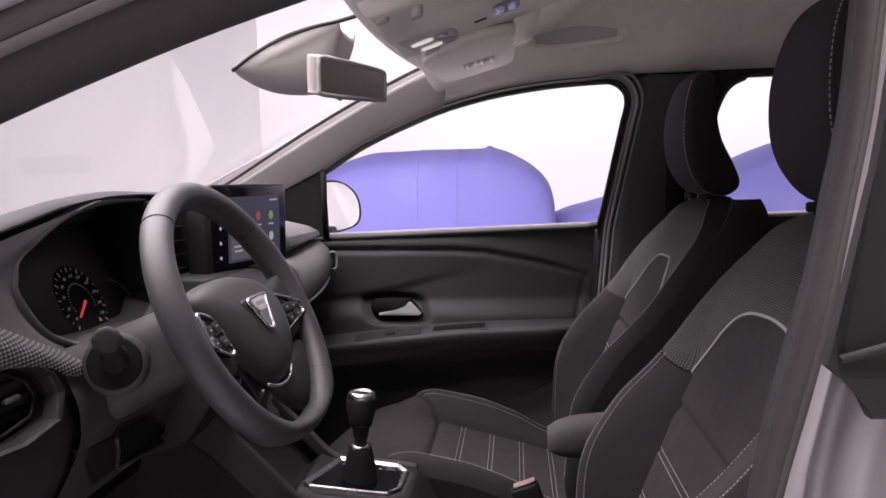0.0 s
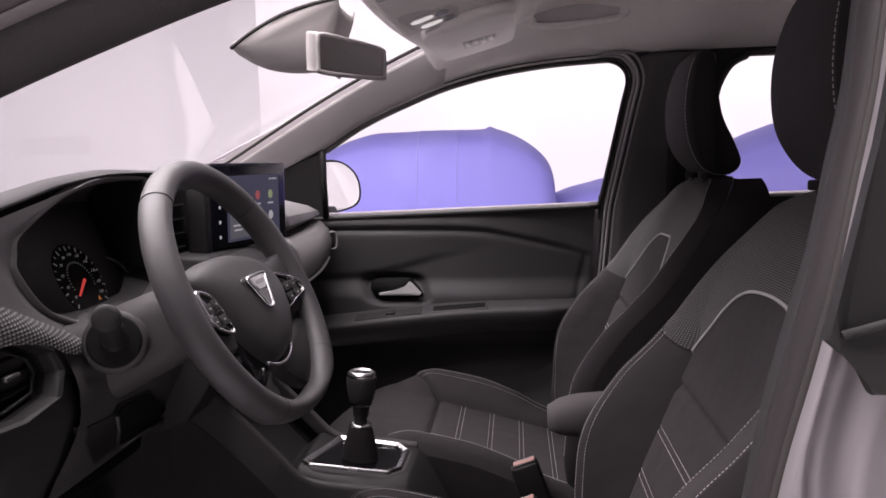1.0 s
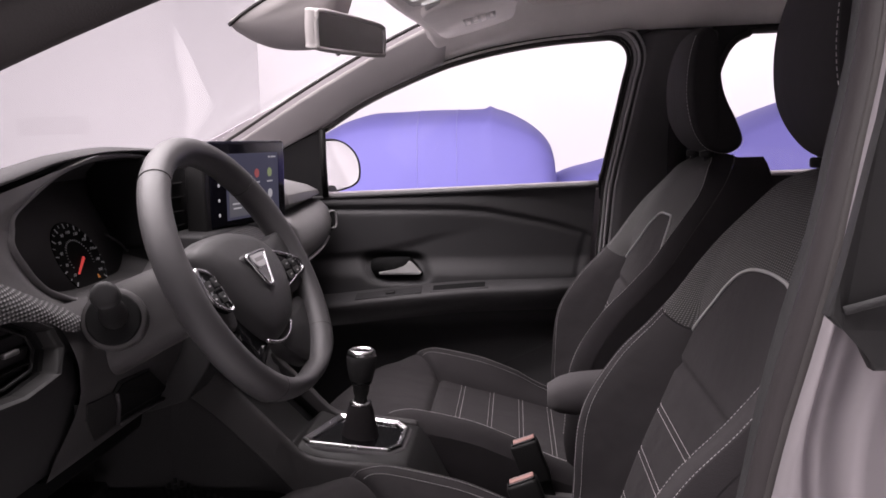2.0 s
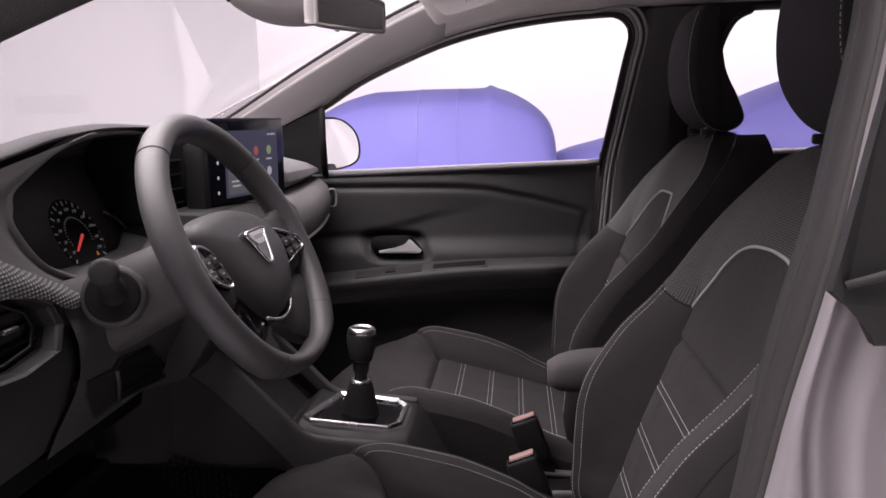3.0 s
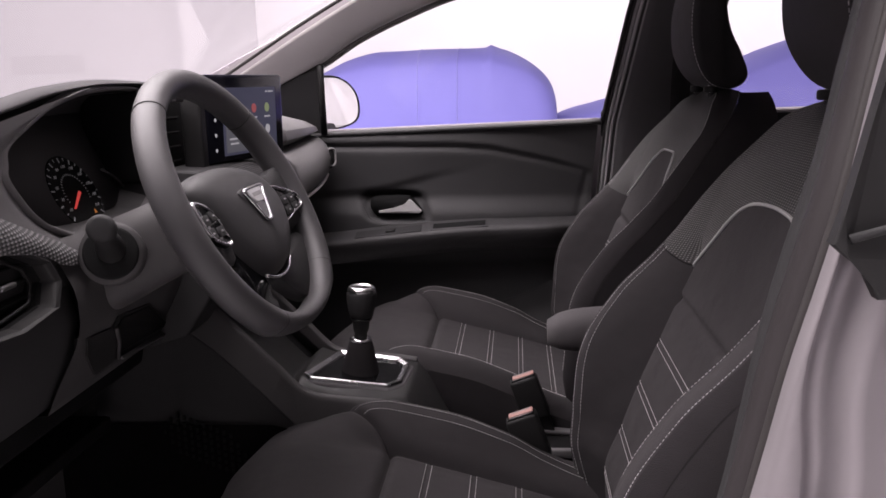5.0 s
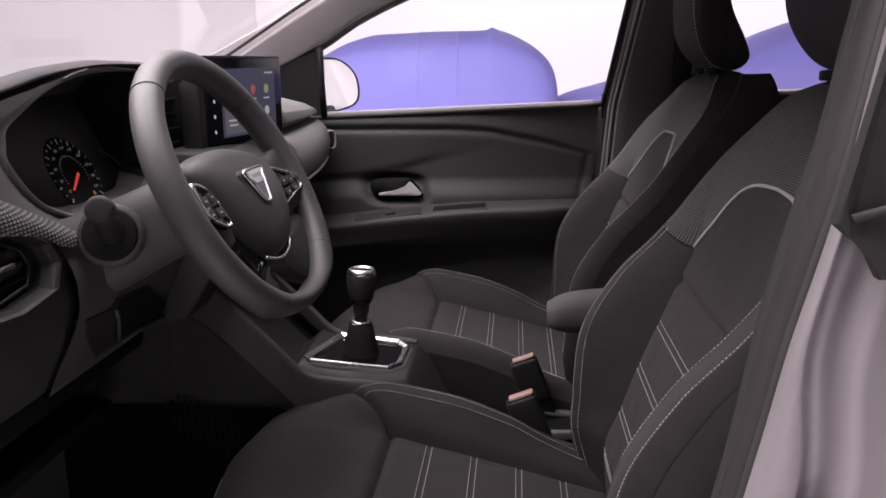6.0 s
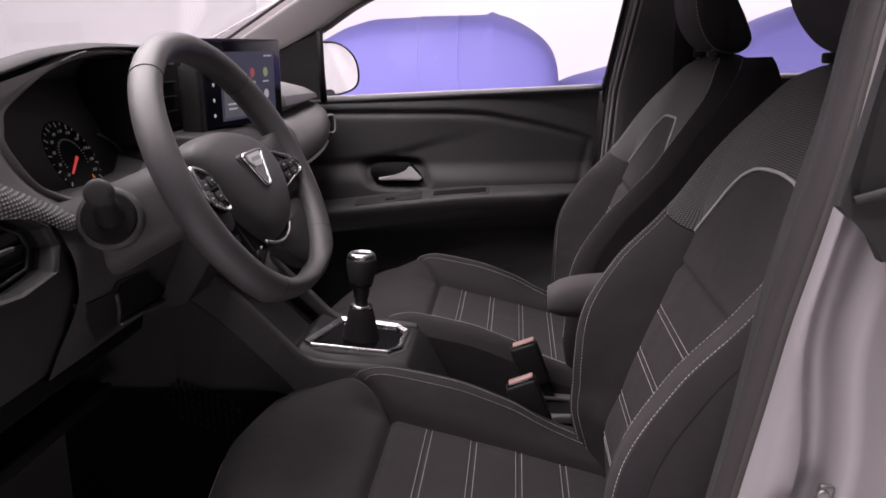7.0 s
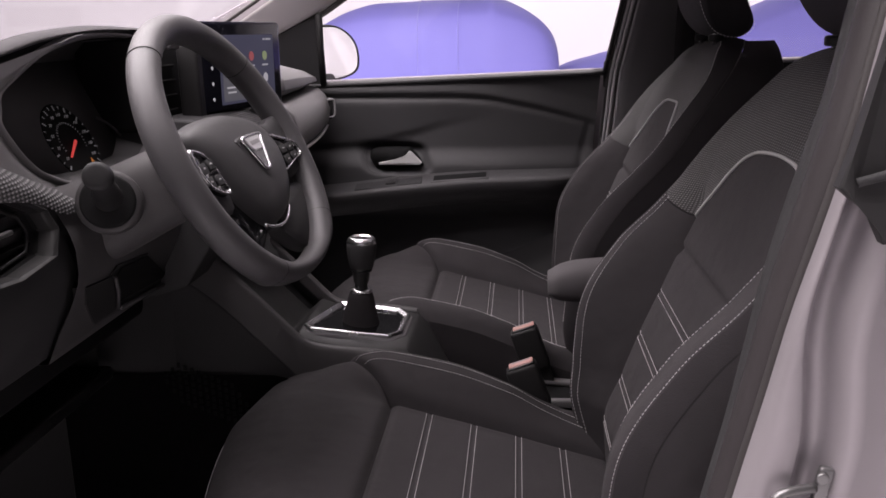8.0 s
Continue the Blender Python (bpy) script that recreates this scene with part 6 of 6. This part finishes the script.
gear = thing("gear_lever", (0.03, 0.01, 0.5), "black manual gear lever with chrome-capped knob and silver surround", "gear lever")
part("surround_base", loft([[Vector(gp(a, b, d)) for a, b in shrink(go, k)] for k, d in ((1.14, -0.05), (1.13, -0.004), (1.06, 0.002), (0.9, 0.0))]), PLASTIC, gear, "", False, 0.003)
part("surround_trim", loft([[Vector(gp(a, b, d)) for a, b in shrink(go, k)] for k, d in ((1.02, -0.004), (1.01, 0.006), (0.97, 0.0075), (0.86, 0.004), (0.845, -0.006))], False, True, True), CHROME, gear, "polished silver angular surround", False, 0.0012)
part("gaiter_tray", prism(shrink(go, 0.89), gp, -0.01, 0.0005), GLOSS_BLACK, gear, "", False)
KN = Vector((0.052, 0.0, 0.684))
KB = Vector((0.043, 0.0, 0.537))


def ring_at(t, r, sq=1.0, n=24):
    c = KB.lerp(KN, t)
    ax = (KN - KB).normalized()
    o = Vector((1, 0, 0))
    o = (o - ax * o.dot(ax)).normalized()
    w2 = ax.cross(o)
    return [c + o * r * math.cos(2 * math.pi * i / n) + w2 * r * sq * math.sin(2 * math.pi * i / n) for i in range(n)]


part("gaiter", loft([ring_at(-0.08, 0.034), ring_at(-0.02, 0.032), ring_at(0.06, 0.0295), ring_at(0.14, 0.027), ring_at(0.24, 0.0235), ring_at(0.33, 0.0205), ring_at(0.37, 0.0185), ring_at(0.385, 0.016)]), FABRIC_SIDE, gear, "black leather gaiter")
part("collar", loft([ring_at(0.38, 0.016), ring_at(0.39, 0.0185), ring_at(0.41, 0.0175), ring_at(0.42, 0.012)]), CHROME, gear, "chrome collar")
part("shaft", loft([ring_at(0.40, 0.0112), ring_at(0.48, 0.0102), ring_at(0.50, 0.0125), ring_at(0.60, 0.0140), ring_at(0.63, 0.0150)]), PLASTIC_BLACK, gear)
part("knob_ring", loft([ring_at(0.615, 0.0150), ring_at(0.62, 0.0172), ring_at(0.64, 0.0178), ring_at(0.65, 0.0172)]), GLOSS_BLACK, gear, "gloss black ring")
knob = part("knob", loft([ring_at(0.645, 0.0160), ring_at(0.655, 0.0182), ring_at(0.72, 0.0205), ring_at(0.80, 0.0230), ring_at(0.88, 0.0240), ring_at(0.92, 0.0238), ring_at(0.935, 0.0232)]), PLASTIC_SOFT, gear, "black knob")
part("knob_cap", loft([ring_at(0.93, 0.0234), ring_at(0.95, 0.0234), ring_at(0.98, 0.0222), ring_at(0.995, 0.0195), ring_at(1.0, 0.0165), ring_at(0.985, 0.0150)]), CHROME, gear, "chrome knob cap")
part("shift_plate", loft([ring_at(0.985, 0.0142), ring_at(0.992, 0.0126)]), GLOSS_BLACK, gear)

# ---- overhead ----
hub_m = thing("sensor_cover", (-0.05, 0.0, 1.2), "pale grey sensor cover fixed to the windscreen", "sensor cover")
lo_ = [(-0.121, 1.192), (-0.089, 1.213), (-0.046, 1.235), (-0.002, 1.249), (0.030, 1.256), (0.044, 1.248), (0.041, 1.225), (0.024, 1.186), (-0.006, 1.164), (-0.046, 1.161), (-0.086, 1.167), (-0.110, 1.179)]
lo2 = [(p.x, p.y) for p in spline([Vector((a, b, 0)) for a, b in lo_], 4, True)]
rings = []
for i in range(13):
    y = -0.045 + 0.13 * i / 12
    k = max(0.05, 1 - abs((y - 0.02) / 0.0655) ** 5)
    ring = []
    for a, b in lo2:
        line = 1.252 + a * 0.40
        ring.append(Vector((a, y, line + (b - line) * (0.25 + 0.75 * k ** 0.5))))
    rings.append(ring)
part("cover_shell", loft(rings), TRIM_MID, hub_m)
part("cover_gasket", tube(spline([(-0.123, -0.044, 1.192), (-0.089, -0.044, 1.215), (-0.044, -0.044, 1.238), (0.0, -0.044, 1.2515), (0.044, -0.044, 1.260), (0.085, -0.044, 1.270)], 6), 0.0032, 8), RUBBER, hub_m, "dark rubber gasket along the glass")

rv = thing("rear_view_mirror", (0.04, 0.0, 1.18), "grey-framed rear-view mirror on the windscreen", "mirror")
ux = Vector((0.40, 0.92, 0.0)).normalized()
uz = Vector((0.0, 0.0, 1.0))
un = Vector((ux.y, -ux.x, -0.22)).normalized()


def rvp(a, b, d):
    return Vector((0.0455, 0.0, 1.178)) + ux * a * 0.865 + uz * b * 0.96 + un * d


ro_ = outline2([(-0.108, 0.020), (-0.100, 0.030), (-0.05, 0.031), (0.05, 0.028), (0.103, 0.024), (0.110, 0.014), (0.108, -0.020), (0.098, -0.027), (0.0, -0.030), (-0.100, -0.030), (-0.109, -0.022)], 4)
part("mirror_shell", loft([[rvp(a * k, b * k, d) for a, b in ro_] for k, d in ((0.90, 0.0108), (0.94, 0.0125), (0.985, 0.011), (1.02, 0.003), (1.0, -0.006), (0.85, -0.014), (0.5, -0.02))]), TRIM_MID, rv, "pale grey mirror shell")
part("mirror_glass", prism([(a * 0.93, b * 0.88) for a, b in ro_], rvp, 0.0105, 0.0122), MIRROR, rv, "", False)
part("mirror_rim", tube([rvp(a * 0.955, b * 0.93, 0.0118) for a, b in ro_], 0.0036, 8, True), TRIM_MID, rv, "pale rounded mirror rim")
part("mirror_stem", tube([rvp(-0.01, 0.01, -0.03), (0.02, 0.01, 1.215), (0.02, 0.0, 1.24)], 0.010, 10), TRIM_MID, rv)
part("dip_lever", box(0.006, 0.014, 0.006, Matrix.Translation(rvp(-0.03, -0.032, 0.002)), 0.002), TRIM_MID, rv)

oc = thing("overhead_console", (0.2, 0.0, 1.28), "pale grey overhead console with reading lamps and switches", "overhead console")


def over(x, y, d=0.0):
    """The sloping underside of the console; d downwards."""
    return Vector((x, y, 1.243 + 0.33 * (x - 0.15) - d))


def over_fn(u, v):
    x, y = 0.098 + 0.30 * u, -0.22 + 0.42 * v
    rim = max(0.0, (0.06 - u) / 0.06, (v - 0.965) / 0.035, (0.035 - v) / 0.035) ** 2
    dish = 0.010 * step(0.10, 0.25, u) * step(0.62, 0.40, v) * step(0.06, 0.2, v)
    return over(x, y) + Vector((0, 0, 0.034 * rim + dish))


part("console_shell", thick(grid(over_fn, 48, 48), -0.012), HEADLINER, oc, "pale grey moulded shell")
plate = outline2([(0.130, 0.000), (0.130, 0.060), (0.136, 0.128), (0.150, 0.142), (0.198, 0.196), (0.208, 0.170), (0.213, 0.110), (0.205, 0.058), (0.190, 0.046)], 4)
pl = part("switch_plate", prism(plate, over, -0.006, 0.0035, 0.002), PILLAR_TRIM, oc, "pale switch plate")


def on_plate(cx, cy, w, h, turn, n=16, power=0.5):
    c, s_ = math.cos(turn), math.sin(turn)
    out = []
    for k in range(n):
        a = 2 * math.pi * k / n
        p, q_ = w * math.copysign(abs(math.cos(a)) ** power, math.cos(a)), h * math.copysign(abs(math.sin(a)) ** power, math.sin(a))
        out.append((cx + p * c - q_ * s_, cy + p * s_ + q_ * c))
    return out


for cx, cy in ((0.1585, 0.066), (0.1685, 0.128)):
    part("switch_frame", prism(on_plate(cx, cy, 0.0215, 0.022, -0.0), over, 0.0, 0.0040, 0.001), LABEL_GREY, pl)
    part("lamp_switch", prism(on_plate(cx - 0.001, cy + 0.002, 0.018, 0.0155, -0.0), over, 0.002, 0.0052, 0.001), LAMP_WHITE, pl, "white lit switch")
for cx, cy in ((0.189, 0.075), (0.196, 0.132)):
    part("push_button", prism(on_plate(cx, cy, 0.0105, 0.024, 0.0, 20, 0.9), over, 0.0, 0.0045, 0.0015), GREY_TRIM, pl)
part("lamp_tab", prism(on_plate(0.167, 0.182, 0.017, 0.020, 0.0, 16, 0.8), over, -0.004, 0.008, 0.003), PILLAR_TRIM, oc, "pale rounded tab")
part("sensor_slot", prism(on_plate(0.252, 0.085, 0.010, 0.006, 0.0), over, -0.004, 0.0012), PLASTIC_SOFT, oc, "small dark slot")
part("indicator_panel", prism(on_plate(0.294, 0.055, 0.022, 0.040, 0.0, 20, 0.4), over, -0.004, 0.002, 0.001), GREY_TRIM, oc, "grey indicator plate")
for cx in (0.284, 0.304):
    part("indicator_light", prism(on_plate(cx, 0.055, 0.0065, 0.028, 0.0, 16, 0.5), over, 0.001, 0.003), LED_BLUE, oc, "pale blue-lit indicator")
for cx, cy in ((0.128, -0.165), (0.170, -0.12)):
    part("lamp_tab", prism(on_plate(cx, cy, 0.009, 0.014, 0.0, 16, 0.8), over, -0.016, 0.004, 0.002), PILLAR_TRIM, oc, "small pale tab")

vis = thing("sun_visor", (0.22, 0.4, 1.25), "pale grey sun visor folded up under the roof", "sun visor")
vo_ = outline2([(0.150, 0.185), (0.146, 0.40), (0.152, 0.535), (0.164, 0.566), (0.200, 0.572), (0.250, 0.566), (0.292, 0.552), (0.304, 0.520), (0.308, 0.42), (0.304, 0.185)], 5)


def vis_place(a, b, d):
    return (a, b, 1.236 + 0.25 * (a - 0.16) - 0.005 * (b - 0.4) + d)


part("visor_board", loft([[Vector(vis_place(0.225 + (a - 0.225) * k, 0.39 + (b - 0.39) * k, d)) for a, b in vo_] for k, d in ((0.97, 0.018), (1.0, 0.012), (1.0, 0.004), (0.985, -0.002), (0.95, -0.004), (0.5, -0.005))]), HEADLINER, vis)
part("visor_label", prism([(0.205, 0.36), (0.268, 0.36), (0.268, 0.45), (0.205, 0.45)], vis_place, -0.0052, -0.0046), LABEL_GREY, vis, "faint printed label")
for k in range(4):
    part("label_bar", prism([(0.209 + 0.015 * k, 0.365), (0.218 + 0.015 * k, 0.365), (0.218 + 0.015 * k, 0.44 - 0.02 * (k % 2)), (0.209 + 0.015 * k, 0.44 - 0.02 * (k % 2))], vis_place, -0.0058, -0.0050), HEADLINER, vis)
clip = []
for t in np.linspace(0, 1, 9):
    w_ = 0.026 - 0.010 * t
    zc = 1.326 - 0.066 * math.sin(t * 1.57)
    clip.append([Vector((0.330 - 0.010 * t + w_ * math.cos(a), 0.20 + 0.03 * t + 0.022 * math.sin(a), zc + 0.006 * math.cos(a) * t)) for a in np.linspace(0, 2 * math.pi, 17)[:-1]])
part("visor_clip", loft(clip), HEADLINER, vis, "pale plastic visor clip")

def lining_y(x, z):
    """Half-width of the roof lining at x and z."""
    lo, hi = 0.6, 1.0
    for _ in range(30):
        v = (lo + hi) / 2
        x0 = header_x((2 * v - 1) * 1.08)
        p = roof_fn(((x - x0) / (1.95 - x0)) ** 0.625, v)
        lo, hi = (v, hi) if p[2] > z else (lo, v)
    return p[1]


gh = thing("grab_handle", (0.45, 0.55, 1.3), "pale grey folding grab handle on the roof rail", "grab handle")


def handle_shade_fn(u, v):
    x = 0.348 + 0.190 * u
    z = 1.300 + 0.014 * u + 0.034 * (0.25 + 0.75 * math.sin(math.pi * (0.12 + 0.76 * u))) * v
    return (x, lining_y(x, z) - 0.0025 - 0.004 * math.sin(math.pi * v), z)


# sheet on the lining, greyer than it, painted as the handle's shadow gap
part("handle_shade", grid(handle_shade_fn, 24, 8), PILLAR_TRIM, gh, "greyer sheet painted as the shadow gap behind the handle")
pts = [(x, lining_y(x, z) - d, z) for x, z, d in ((0.342, 1.306, 0.0), (0.350, 1.2995, 0.014), (0.39, 1.2985, 0.020), (0.45, 1.3025, 0.021), (0.51, 1.3085, 0.019), (0.532, 1.314, 0.013), (0.541, 1.324, 0.0))]
part("handle_bar", tube(spline(pts, 6), 0.0080, 12, False, 0.8), HEADLINER, gh)
for x, z in ((0.342, 1.307), (0.541, 1.325)):
    part("handle_foot", box(0.022, 0.016, 0.020, Matrix.Translation((x, lining_y(x, z) - 0.003, z)), 0.006), HEADLINER, gh)

# pedals
for y_, w_ in ((-0.45, 0.06), (-0.36, 0.07), (-0.27, 0.045)):
    pd = thing("pedal", (-0.55, y_, 0.3), "black rubber-faced pedal on a steel arm", "pedal", "pedals")
    part("pedal_pad", box(0.012, w_, 0.06, Matrix.Translation((-0.52, y_, 0.32)) @ Matrix.Rotation(radians(-35), 4, "Y"), 0.004), RUBBER, pd)
    part("pedal_arm", tube([(-0.53, y_, 0.32), (-0.60, y_, 0.42), (-0.62, y_, 0.53)], 0.007, 8), PLASTIC_BLACK, pd)
